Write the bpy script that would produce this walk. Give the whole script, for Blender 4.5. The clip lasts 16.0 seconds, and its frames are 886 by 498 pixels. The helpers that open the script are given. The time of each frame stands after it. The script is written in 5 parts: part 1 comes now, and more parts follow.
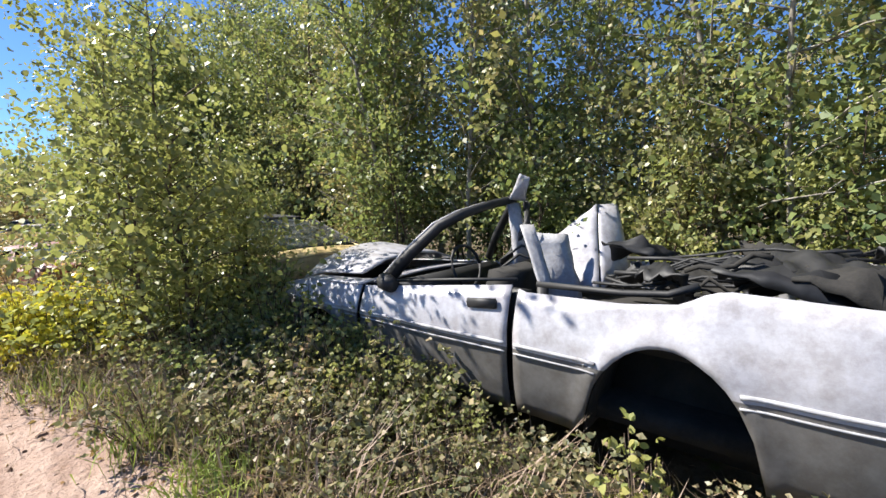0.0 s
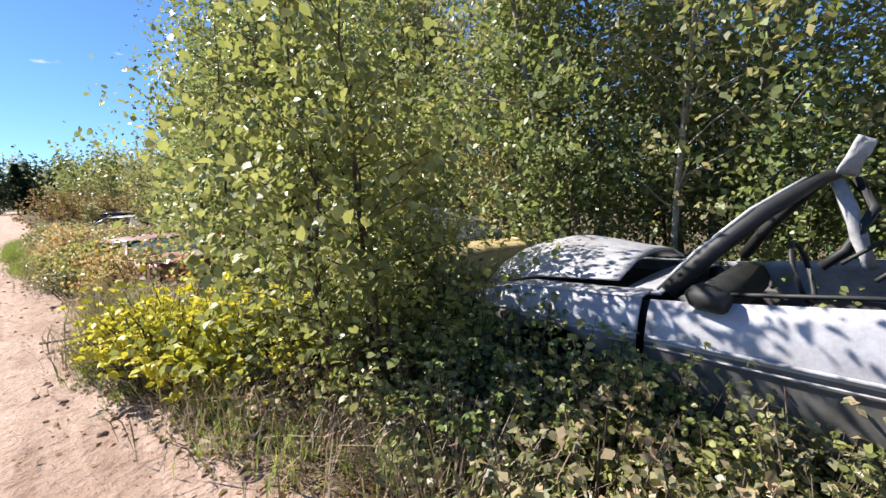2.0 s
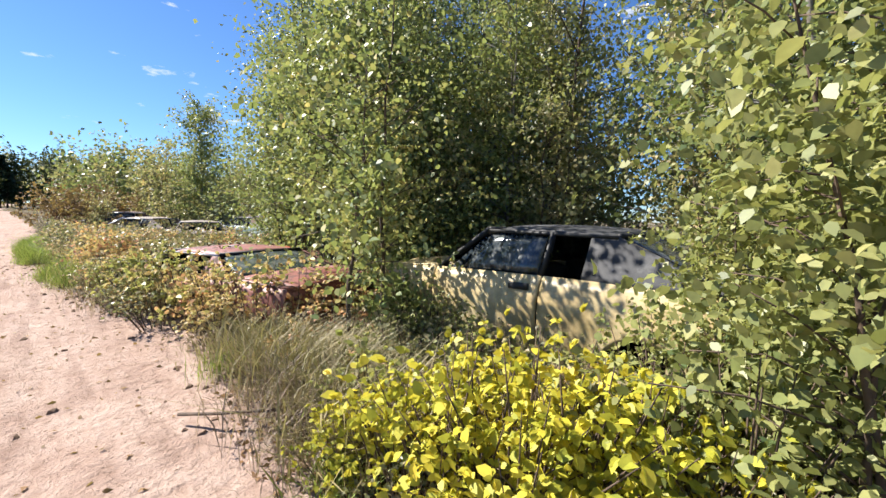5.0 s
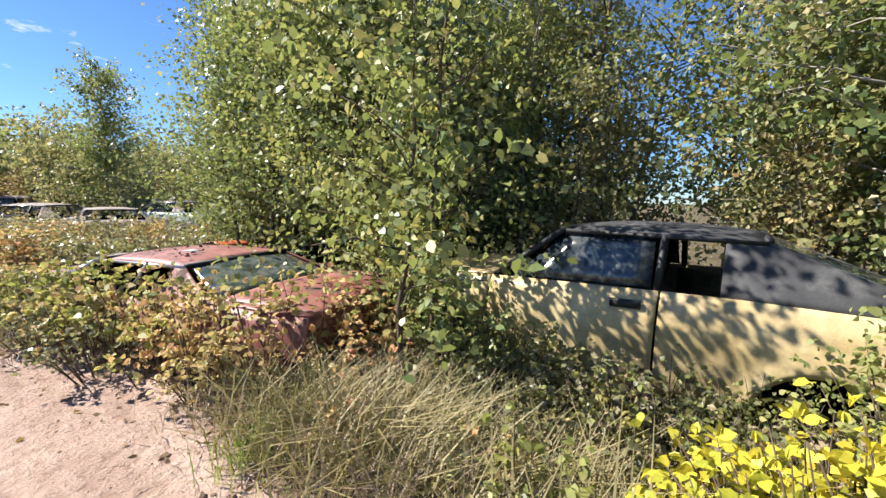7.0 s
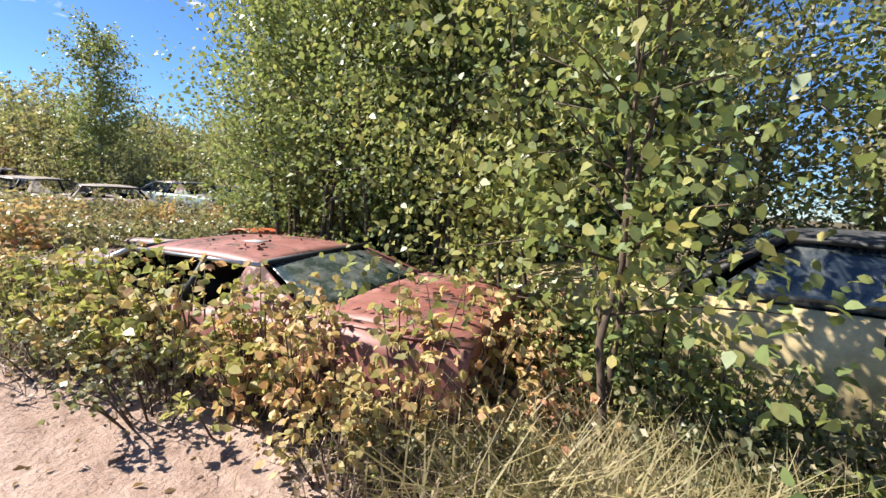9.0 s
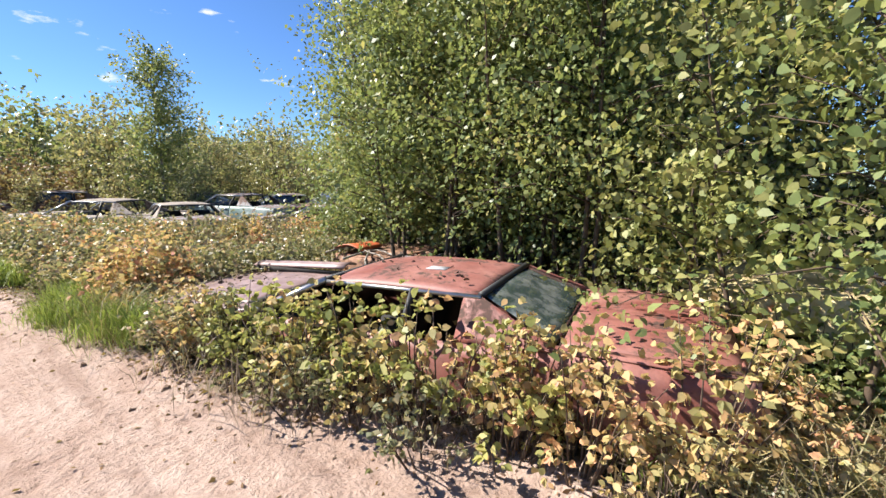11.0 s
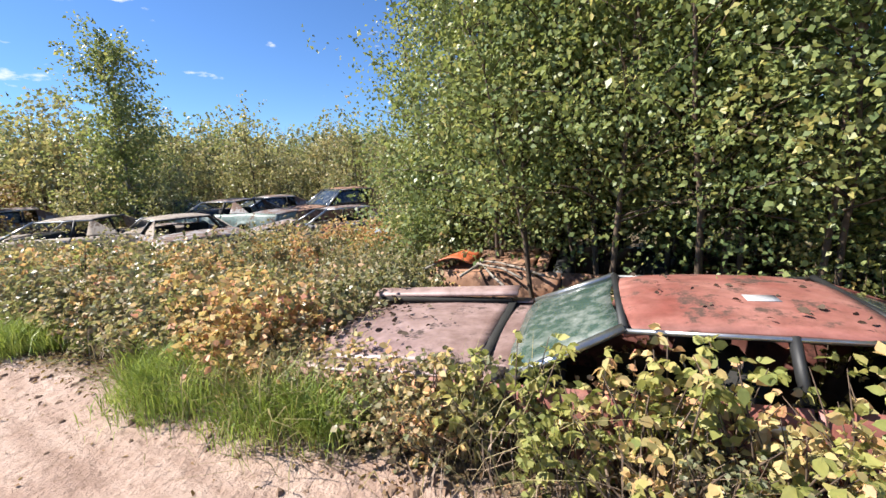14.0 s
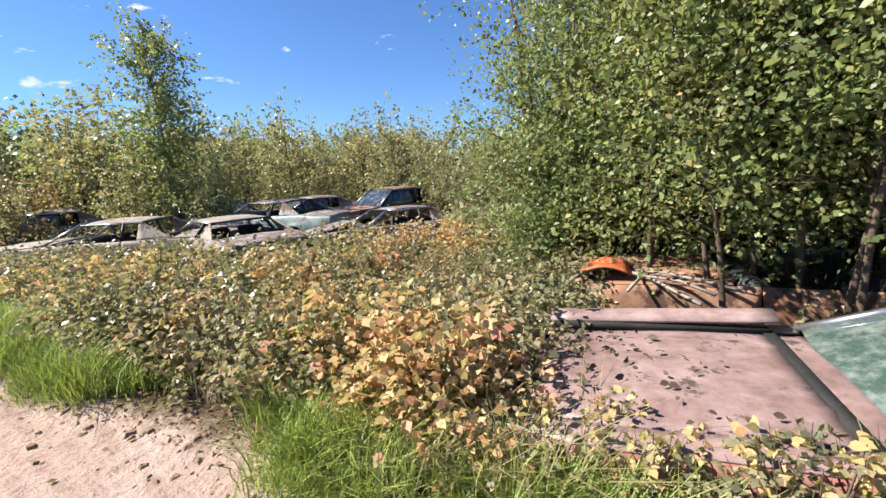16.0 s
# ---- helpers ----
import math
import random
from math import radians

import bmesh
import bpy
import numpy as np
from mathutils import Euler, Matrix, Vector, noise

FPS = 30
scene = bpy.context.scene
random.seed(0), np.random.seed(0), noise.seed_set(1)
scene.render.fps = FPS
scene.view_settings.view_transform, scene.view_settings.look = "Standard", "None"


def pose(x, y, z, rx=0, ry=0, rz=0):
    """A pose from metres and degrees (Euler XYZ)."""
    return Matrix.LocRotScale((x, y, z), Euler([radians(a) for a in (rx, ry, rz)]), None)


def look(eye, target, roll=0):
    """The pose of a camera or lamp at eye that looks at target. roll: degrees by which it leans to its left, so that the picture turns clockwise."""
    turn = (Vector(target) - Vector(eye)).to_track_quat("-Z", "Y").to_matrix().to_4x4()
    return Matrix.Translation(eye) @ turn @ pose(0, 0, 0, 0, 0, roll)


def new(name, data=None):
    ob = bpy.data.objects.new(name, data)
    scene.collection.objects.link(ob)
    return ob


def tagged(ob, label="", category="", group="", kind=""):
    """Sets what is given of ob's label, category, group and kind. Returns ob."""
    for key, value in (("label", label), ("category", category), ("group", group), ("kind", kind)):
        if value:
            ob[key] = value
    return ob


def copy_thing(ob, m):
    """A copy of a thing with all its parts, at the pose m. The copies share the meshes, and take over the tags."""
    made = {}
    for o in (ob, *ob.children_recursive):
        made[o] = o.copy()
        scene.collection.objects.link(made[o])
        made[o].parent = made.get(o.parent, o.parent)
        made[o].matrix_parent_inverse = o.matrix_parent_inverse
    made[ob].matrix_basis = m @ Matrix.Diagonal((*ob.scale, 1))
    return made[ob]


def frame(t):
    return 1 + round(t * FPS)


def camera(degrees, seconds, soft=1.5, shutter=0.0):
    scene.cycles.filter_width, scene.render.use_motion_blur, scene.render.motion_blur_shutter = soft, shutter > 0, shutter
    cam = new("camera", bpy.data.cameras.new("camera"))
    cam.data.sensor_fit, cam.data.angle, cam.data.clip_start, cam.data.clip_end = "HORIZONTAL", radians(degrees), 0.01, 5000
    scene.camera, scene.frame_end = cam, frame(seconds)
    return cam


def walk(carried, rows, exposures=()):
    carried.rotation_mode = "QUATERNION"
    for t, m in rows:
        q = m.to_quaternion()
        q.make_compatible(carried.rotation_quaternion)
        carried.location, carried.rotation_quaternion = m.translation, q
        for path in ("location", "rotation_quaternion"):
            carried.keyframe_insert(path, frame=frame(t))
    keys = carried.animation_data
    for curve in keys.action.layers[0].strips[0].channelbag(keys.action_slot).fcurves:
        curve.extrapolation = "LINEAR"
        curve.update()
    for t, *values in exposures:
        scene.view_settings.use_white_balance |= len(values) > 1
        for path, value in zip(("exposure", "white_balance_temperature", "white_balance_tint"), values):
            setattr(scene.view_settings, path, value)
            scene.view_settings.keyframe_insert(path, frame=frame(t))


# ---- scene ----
cam = camera(93.0, 16.0)
PATH = [
    (0, (1.685, 1.509, 1.373), (3.147, 2.856, 1.16), -1.2),
    (0.5, (1.665, 1.927, 1.335), (3.094, 3.305, 1.097), -1.2),
    (1, (1.605, 2.36, 1.322), (2.986, 3.784, 1.066), -1.4),
    (1.5, (1.522, 2.827, 1.311), (2.842, 4.306, 1.048), -1.7),
    (2, (1.386, 3.231, 1.329), (2.695, 4.722, 1.082), -1.6),
    (2.5, (1.352, 3.639, 1.292), (2.68, 5.118, 1.074), -1.7),
    (3, (1.293, 4.094, 1.297), (2.628, 5.569, 1.09), -1.5),
    (3.5, (1.087, 4.437, 1.36), (2.426, 5.909, 1.16), -1.1),
    (4, (0.914, 4.874, 1.355), (2.246, 6.35, 1.135), -1.1),
    (4.5, (0.714, 5.299, 1.337), (2.049, 6.773, 1.125), -0.3),
    (5, (0.515, 5.682, 1.336), (1.879, 7.136, 1.175), 1.8),
    (5.2, (0.497, 5.861, 1.315), (1.876, 7.301, 1.157), 2.0),
    (7.3, (0.453, 7.379, 1.446), (2.071, 8.523, 1.173), 1.6),
    (7.5, (0.451, 7.518, 1.431), (2.089, 8.628, 1.141), 1.8),
    (8, (0.442, 7.902, 1.388), (2.1, 8.977, 1.082), 2.6),
    (8.5, (0.468, 8.287, 1.35), (2.091, 9.417, 1.049), 3.3),
    (9, (0.469, 8.643, 1.326), (2.084, 9.792, 1.057), 4.2),
    (9.5, (0.414, 8.921, 1.362), (2.026, 10.082, 1.127), 3.4),
    (10, (0.265, 9.236, 1.41), (1.856, 10.423, 1.169), 2.5),
    (10.2, (0.176, 9.351, 1.426), (1.761, 10.544, 1.172), 2.3),
    (12.3, (-0.807, 10.525, 1.678), (0.525, 11.594, 1.347), -2.2),
    (12.5, (-0.808, 10.758, 1.696), (0.541, 11.807, 1.369), -2.3),
    (13, (-0.826, 11.212, 1.669), (0.563, 12.212, 1.351), -2.6),
    (13.5, (-0.826, 11.629, 1.664), (0.600, 12.575, 1.352), -2.6),
    (14, (-0.752, 12.104, 1.661), (0.703, 13.002, 1.340), -2.3),
    (14.5, (-0.740, 12.490, 1.626), (0.720, 13.374, 1.288), -2.2),
    (15, (-0.722, 12.944, 1.611), (0.733, 13.832, 1.262), -2.2),
    (15.5, (-0.631, 13.426, 1.594), (0.810, 14.339, 1.248), -2.4),
    (16, (-0.663, 13.828, 1.595), (0.765, 14.772, 1.283), -2.7),
]
walk(cam, [(t, look(*r)) for t, *r in PATH])

# ---- light ----
SUN_TO = Vector((-0.36, 0.61, 0.71)).normalized()
world = bpy.data.worlds.new("world")
scene.world = world
world.use_nodes = True
wn = world.node_tree.nodes
sky = wn.new("ShaderNodeTexSky")
sky.sky_type = 'NISHITA'
sky.sun_disc = False
sky.sun_elevation = math.asin(SUN_TO.z)
sky.sun_rotation = math.atan2(SUN_TO.x, SUN_TO.y)
sky.air_density, sky.dust_density, sky.ozone_density = 1.0, 0.0, 4.0
wn["Background"].inputs["Strength"].default_value = 0.051
wl = world.node_tree.links
wco = wn.new("ShaderNodeTexCoord")
wmap = wn.new("ShaderNodeMapping")
wmap.inputs["Scale"].default_value = (1.0, 1.0, 3.2)
wno = wn.new("ShaderNodeTexNoise")
wno.inputs["Scale"].default_value, wno.inputs["Detail"].default_value, wno.inputs["Roughness"].default_value = 9.0, 6.0, 0.55
wra = wn.new("ShaderNodeValToRGB")
wra.color_ramp.elements[0].position, wra.color_ramp.elements[1].position = 0.655, 0.74
wmi = wn.new("ShaderNodeMix")
wmi.data_type = 'RGBA'
wmi.inputs[7].default_value = (8.5, 8.8, 9.2, 1)
wl.new(wco.outputs["Generated"], wmap.inputs[0])
wl.new(wmap.outputs[0], wno.inputs["Vector"])
wl.new(wno.outputs[0], wra.inputs[0])
wl.new(wra.outputs[0], wmi.inputs[0])
wti = wn.new("ShaderNodeMix")
wti.data_type, wti.blend_type = 'RGBA', 'MULTIPLY'
wti.inputs[0].default_value = 1.0
wti.inputs[7].default_value = (0.74, 0.98, 1.32, 1)
wl.new(sky.outputs[0], wti.inputs[6])
wl.new(wti.outputs[2], wmi.inputs[6])
wl.new(wmi.outputs[2], wn["Background"].inputs[0])
sun = new("sun", bpy.data.lights.new("sun", 'SUN'))
sun.data.energy, sun.data.angle, sun.data.color = 5.0, radians(0.53), (1.0, 0.95, 0.87)
sun.matrix_world = look(SUN_TO * 60, (0, 0, 0))
scene.view_settings.exposure = 1.38

# ---- materials ----


def material(name):
    m = bpy.data.materials.new(name)
    m.use_nodes = True
    nt = m.node_tree
    return m, nt, nt.nodes["Principled BSDF"]


def ramp(nt, fac, stops):
    r = nt.nodes.new("ShaderNodeValToRGB")
    els = r.color_ramp.elements
    while len(els) < len(stops):
        els.new(0.5)
    for e, (p, c) in zip(els, stops):
        e.position, e.color = p, (*c, 1)
    nt.links.new(fac, r.inputs[0])
    return r.outputs[0]


def noise_tex(nt, scale, detail=4.0, rough=0.6, vec=None):
    n = nt.nodes.new("ShaderNodeTexNoise")
    n.inputs["Scale"].default_value, n.inputs["Detail"].default_value, n.inputs["Roughness"].default_value = scale, detail, rough
    if vec is None:
        g = nt.nodes.new("ShaderNodeNewGeometry")
        vec = g.outputs["Position"]
    nt.links.new(vec, n.inputs["Vector"])
    return n.outputs[0]


def blend(nt, fac, a, b, mode='MIX'):
    m = nt.nodes.new("ShaderNodeMix")
    m.data_type, m.blend_type = 'RGBA', mode
    for sock, val in ((m.inputs[0], fac), (m.inputs[6], a), (m.inputs[7], b)):
        if isinstance(val, (int, float)):
            sock.default_value = val
        elif isinstance(val, tuple):
            sock.default_value = (*val, 1)
        else:
            nt.links.new(val, sock)
    return m.outputs[2]


def bump(nt, bsdf, height, strength=0.4, dist=0.02):
    b = nt.nodes.new("ShaderNodeBump")
    b.inputs["Strength"].default_value, b.inputs["Distance"].default_value = strength, dist
    nt.links.new(height, b.inputs["Height"])
    nt.links.new(b.outputs[0], bsdf.inputs["Normal"])


def mat_surface(name, stops, scale, rough=0.8, metal=0.0, fine=60.0, spots=None, bump_s=0.35, bump_d=0.01, coords='world', spec=0.5):
    """Mottled surface: a coarse colour ramp, fine grain, optional spots (colour, scale, threshold)."""
    m, nt, p = material(name)
    vec = None
    if coords == 'object':
        vec = nt.nodes.new("ShaderNodeTexCoord").outputs["Object"]
    col = ramp(nt, noise_tex(nt, scale, 6, 0.65, vec), stops)
    grain = noise_tex(nt, fine, 3, 0.7, vec)
    col = blend(nt, 0.35, col, ramp(nt, grain, [(0.3, (0.5,) * 3), (0.7, (1.0,) * 3)]), 'MULTIPLY')
    if spots:
        c, sc, th = spots
        col = blend(nt, ramp(nt, noise_tex(nt, sc, 5, 0.7, vec), [(th, (0, 0, 0)), (th + 0.06, (1, 1, 1))]), col, c)
    nt.links.new(col, p.inputs["Base Color"])
    p.inputs["Roughness"].default_value, p.inputs["Metallic"].default_value = rough, metal
    p.inputs["Specular IOR Level"].default_value = spec
    bump(nt, p, grain, bump_s, bump_d)
    return m


def mat_leaf(name, stops, gloss=0.42, through_light=0.42):
    m, nt, p = material(name)
    g = nt.nodes.new("ShaderNodeNewGeometry")
    o = nt.nodes.new("ShaderNodeObjectInfo")
    add = nt.nodes.new("ShaderNodeMath")
    add.operation = 'MULTIPLY_ADD'
    nt.links.new(o.outputs["Random"], add.inputs[0])
    add.inputs[1].default_value = 0.22
    half = nt.nodes.new("ShaderNodeMath")
    half.operation = 'MULTIPLY'
    half.inputs[1].default_value = 0.5
    nt.links.new(g.outputs["Random Per Island"], half.inputs[0])
    nt.links.new(half.outputs[0], add.inputs[2])
    drift = nt.nodes.new("ShaderNodeMath")
    drift.operation = 'MULTIPLY_ADD'
    nt.links.new(noise_tex(nt, 1.4, 3, 0.6), drift.inputs[0])
    drift.inputs[1].default_value = 0.9
    nt.links.new(add.outputs[0], drift.inputs[2])
    shift = nt.nodes.new("ShaderNodeMath")
    shift.operation = 'SUBTRACT'
    shift.use_clamp = True
    nt.links.new(drift.outputs[0], shift.inputs[0])
    shift.inputs[1].default_value = 0.32
    col = ramp(nt, shift.outputs[0], stops)
    col = blend(nt, 0.4, col, ramp(nt, noise_tex(nt, 35.0, 2), [(0.3, (0.55, 0.55, 0.5)), (0.7, (1.1, 1.1, 1.0))]), 'MULTIPLY')
    nt.links.new(col, p.inputs["Base Color"])
    p.inputs["Roughness"].default_value = gloss
    p.inputs["Specular IOR Level"].default_value = 0.4
    tr = nt.nodes.new("ShaderNodeBsdfTranslucent")
    nt.links.new(blend(nt, 0.3, col, (0.38, 0.40, 0.06), 'MIX'), tr.inputs[0])
    mx = nt.nodes.new("ShaderNodeMixShader")
    mx.inputs[0].default_value = through_light
    out = nt.nodes["Material Output"]
    nt.links.new(p.outputs[0], mx.inputs[1])
    nt.links.new(tr.outputs[0], mx.inputs[2])
    nt.links.new(mx.outputs[0], out.inputs[0])
    return m




def mat_ground():
    """Pale sand that gives way to litter and soil away from the wheel tracks."""
    m, nt, p = material("sand_and_litter")
    sand = ramp(nt, noise_tex(nt, 1.3, 6, 0.65), [(0.3, (0.34, 0.235, 0.185)), (0.5, (0.445, 0.325, 0.262)), (0.72, (0.505, 0.385, 0.318))])
    soil = ramp(nt, noise_tex(nt, 2.5, 6, 0.7), [(0.3, (0.045, 0.032, 0.018)), (0.5, (0.12, 0.088, 0.055)), (0.7, (0.22, 0.165, 0.11))])
    soil = blend(nt, ramp(nt, noise_tex(nt, 6.0, 5, 0.7), [(0.52, (0, 0, 0)), (0.62, (1, 1, 1))]), soil, (0.11, 0.12, 0.04))
    at = nt.nodes.new("ShaderNodeAttribute")
    at.attribute_name = "cover"
    add = nt.nodes.new("ShaderNodeMath")
    add.operation = 'MULTIPLY_ADD'
    nt.links.new(noise_tex(nt, 4.0, 8, 0.75), add.inputs[0])
    add.inputs[1].default_value = 1.1
    nt.links.new(at.outputs["Fac"], add.inputs[2])
    mask = ramp(nt, add.outputs[0], [(0.80, (0, 0, 0)), (0.98, (1, 1, 1))])
    grain = noise_tex(nt, 60, 4, 0.75)
    lumps = noise_tex(nt, 11, 6, 0.7)
    mp = nt.nodes.new("ShaderNodeMapping")
    mp.inputs["Scale"].default_value = (5.0, 0.55, 1.0)
    gp = nt.nodes.new("ShaderNodeNewGeometry")
    nt.links.new(gp.outputs["Position"], mp.inputs[0])
    tracks = noise_tex(nt, 1.0, 5, 0.6, mp.outputs[0])
    sand = blend(nt, 0.8, sand, ramp(nt, tracks, [(0.36, (0.70, 0.66, 0.64)), (0.5, (1, 1, 1)), (0.62, (0.88, 0.85, 0.83))]), 'MULTIPLY')
    sand = blend(nt, 0.55, sand, ramp(nt, lumps, [(0.36, (0.62, 0.56, 0.52)), (0.5, (1, 1, 1))]), 'MULTIPLY')
    col = blend(nt, mask, sand, soil)
    debris = ramp(nt, noise_tex(nt, 17.0, 5, 0.65), [(0.64, (0, 0, 0)), (0.70, (1, 1, 1))])
    col = blend(nt, debris, col, blend(nt, mask, (0.20, 0.135, 0.095), (0.06, 0.042, 0.026)))
    col = blend(nt, 0.35, col, ramp(nt, grain, [(0.3, (0.55,) * 3), (0.65, (1.0,) * 3)]), 'MULTIPLY')
    nt.links.new(col, p.inputs["Base Color"])
    p.inputs["Roughness"].default_value = 0.95
    p.inputs["Specular IOR Level"].default_value = 0.1
    b1 = nt.nodes.new("ShaderNodeBump")
    b1.inputs["Strength"].default_value, b1.inputs["Distance"].default_value = 0.75, 0.08
    nt.links.new(lumps, b1.inputs["Height"])
    b2 = nt.nodes.new("ShaderNodeBump")
    b2.inputs["Strength"].default_value, b2.inputs["Distance"].default_value = 0.4, 0.012
    nt.links.new(grain, b2.inputs["Height"])
    nt.links.new(b1.outputs[0], b2.inputs["Normal"])
    nt.links.new(b2.outputs[0], p.inputs["Normal"])
    return m


SAND = mat_ground()
CLOD = mat_surface("clod", [(0.3, (0.125, 0.078, 0.055)), (0.7, (0.281, 0.195, 0.140))], 8, 0.95, 0, 60, spec=0.1)
BARK = mat_surface("bark", [(0.3, (0.125, 0.109, 0.086)), (0.55, (0.265, 0.242, 0.203)), (0.75, (0.390, 0.367, 0.320))], 9, 0.85, 0, 40, ((0.06, 0.05, 0.04), 14.0, 0.62))
TWIG = mat_surface("twig", [(0.3, (0.047, 0.031, 0.020)), (0.7, (0.140, 0.094, 0.062))], 9, 0.85, 0, 40)
DEAD = mat_surface("deadwood", [(0.3, (0.172, 0.140, 0.109)), (0.7, (0.374, 0.328, 0.281))], 9, 0.85, 0, 40)
LEAF_GREEN = mat_leaf("leaf_green", [(0.0, (0.075, 0.122, 0.053)), (0.35, (0.158, 0.215, 0.083)), (0.7, (0.295, 0.328, 0.125)), (0.92, (0.547, 0.444, 0.165)), (1.0, (0.728, 0.527, 0.208))])
LEAF_OLIVE = mat_leaf("leaf_olive", [(0.0, (0.096, 0.125, 0.060)), (0.4, (0.247, 0.250, 0.119)), (0.75, (0.477, 0.391, 0.198)), (1.0, (0.728, 0.469, 0.242))])
LEAF_YELLOW = mat_leaf("leaf_yellow", [(0.0, (0.232, 0.275, 0.032)), (0.35, (0.486, 0.464, 0.053)), (0.75, (0.781, 0.634, 0.064)), (1.0, (0.800, 0.528, 0.085))], 0.5, 0.4)
LEAF_ORANGE = mat_leaf("leaf_orange", [(0.0, (0.191, 0.210, 0.100)), (0.3, (0.421, 0.364, 0.163)), (0.55, (0.671, 0.480, 0.224)), (0.78, (0.708, 0.364, 0.211)), (1.0, (0.634, 0.210, 0.211))], 0.55, 0.42)
LEAF_BRAMBLE = mat_leaf("leaf_bramble", [(0.0, (0.084, 0.108, 0.060)), (0.4, (0.210, 0.215, 0.120)), (0.7, (0.418, 0.337, 0.208)), (0.88, (0.691, 0.444, 0.300)), (1.0, (0.728, 0.276, 0.273))], 0.4, 0.4)
LEAF_RUST = mat_leaf("leaf_rust", [(0.0, (0.114, 0.080, 0.037)), (0.5, (0.276, 0.150, 0.076)), (1.0, (0.414, 0.253, 0.105))], 0.6, 0.3)
LEAF_LIME = mat_leaf("leaf_lime", [(0.0, (0.103, 0.129, 0.053)), (0.35, (0.231, 0.259, 0.090)), (0.75, (0.391, 0.387, 0.150)), (1.0, (0.575, 0.473, 0.198))], 0.42, 0.42)
LEAF_HOP = mat_leaf("leaf_hop", [(0.0, (0.167, 0.212, 0.068)), (0.4, (0.337, 0.347, 0.111)), (0.75, (0.544, 0.469, 0.179)), (1.0, (0.712, 0.469, 0.224))], 0.45, 0.45)
GRASS = mat_leaf("grass_green", [(0.0, (0.140, 0.209, 0.034)), (0.5, (0.296, 0.383, 0.078)), (1.0, (0.540, 0.523, 0.174))], 0.5, 0.35)
GRASS_PALE = mat_leaf("grass_pale", [(0.0, (0.157, 0.132, 0.060)), (0.5, (0.314, 0.264, 0.128)), (1.0, (0.464, 0.364, 0.226))], 0.55, 0.3)
STRAW = mat_leaf("grass_dry", [(0.0, (0.139, 0.091, 0.059)), (0.5, (0.312, 0.224, 0.165)), (1.0, (0.477, 0.373, 0.321))], 0.6, 0.25)
CONIFER = mat_leaf("leaf_conifer", [(0.0, (0.011, 0.028, 0.011)), (0.6, (0.028, 0.055, 0.023)), (1.0, (0.055, 0.083, 0.037))], 0.6, 0.15)


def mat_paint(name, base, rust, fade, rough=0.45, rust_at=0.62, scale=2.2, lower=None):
    m, nt, p = material(name)
    vec = nt.nodes.new("ShaderNodeTexCoord").outputs["Object"]
    col = blend(nt, ramp(nt, noise_tex(nt, scale, 6, 0.6, vec), [(0.35, (0, 0, 0)), (0.7, (1, 1, 1))]), base, fade)
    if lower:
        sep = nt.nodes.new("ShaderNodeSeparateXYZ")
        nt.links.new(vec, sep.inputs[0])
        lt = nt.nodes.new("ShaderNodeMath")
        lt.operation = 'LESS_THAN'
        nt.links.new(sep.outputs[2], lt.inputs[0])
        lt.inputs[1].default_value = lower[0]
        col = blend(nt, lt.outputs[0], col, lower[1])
    dirt = noise_tex(nt, 9, 6, 0.75, vec)
    col = blend(nt, 0.65, col, ramp(nt, dirt, [(0.35, (0.5, 0.46, 0.42)), (0.62, (1, 1, 1))]), 'MULTIPLY')
    streak = nt.nodes.new("ShaderNodeMapping")
    streak.inputs["Scale"].default_value = (9.0, 1.2, 2.0)
    nt.links.new(vec, streak.inputs[0])
    col = blend(nt, 0.5, col, ramp(nt, noise_tex(nt, 1.0, 6, 0.7, streak.outputs[0]), [(0.36, (0.62, 0.58, 0.55)), (0.52, (1, 1, 1))]), 'MULTIPLY')
    mask = ramp(nt, noise_tex(nt, 4.3, 8, 0.72, vec), [(rust_at, (0, 0, 0)), (rust_at + 0.07, (1, 1, 1))])
    col = blend(nt, mask, col, blend(nt, dirt, rust, tuple(0.45 * c for c in rust)))
    nt.links.new(col, p.inputs["Base Color"])
    nt.links.new(ramp(nt, mask, [(0, (rough,) * 3), (1, (0.9,) * 3)]), p.inputs["Roughness"])
    bump(nt, p, noise_tex(nt, 50, 3, 0.6, vec), 0.12, 0.004)
    return m


# Below the trim: two-tone grey, set darker to hold the shade low on the side.
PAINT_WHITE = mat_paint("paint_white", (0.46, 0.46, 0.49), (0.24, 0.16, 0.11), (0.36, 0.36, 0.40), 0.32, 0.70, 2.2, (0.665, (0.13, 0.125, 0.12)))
PAINT_CREAM = mat_paint("paint_cream", (0.468, 0.351, 0.164), (0.195, 0.117, 0.062), (0.66, 0.54, 0.31), 0.4, 0.63)
PAINT_RED = mat_paint("paint_red", (0.216, 0.066, 0.052), (0.092, 0.049, 0.036), (0.353, 0.168, 0.139), 0.55, 0.54, 1.5)
PAINT_HOOD = mat_paint("paint_hood_primer", (0.197, 0.124, 0.112), (0.085, 0.055, 0.046), (0.420, 0.302, 0.286), 0.45, 0.56, 1.6)
PAINT_GREY = mat_paint("paint_grey", (0.22, 0.21, 0.215), (0.17, 0.10, 0.07), (0.34, 0.32, 0.32), 0.7, 0.45)
PAINT_BLUE = mat_paint("paint_blue", (0.234, 0.312, 0.390), (0.203, 0.117, 0.070), (0.48, 0.54, 0.58), 0.5, 0.58)
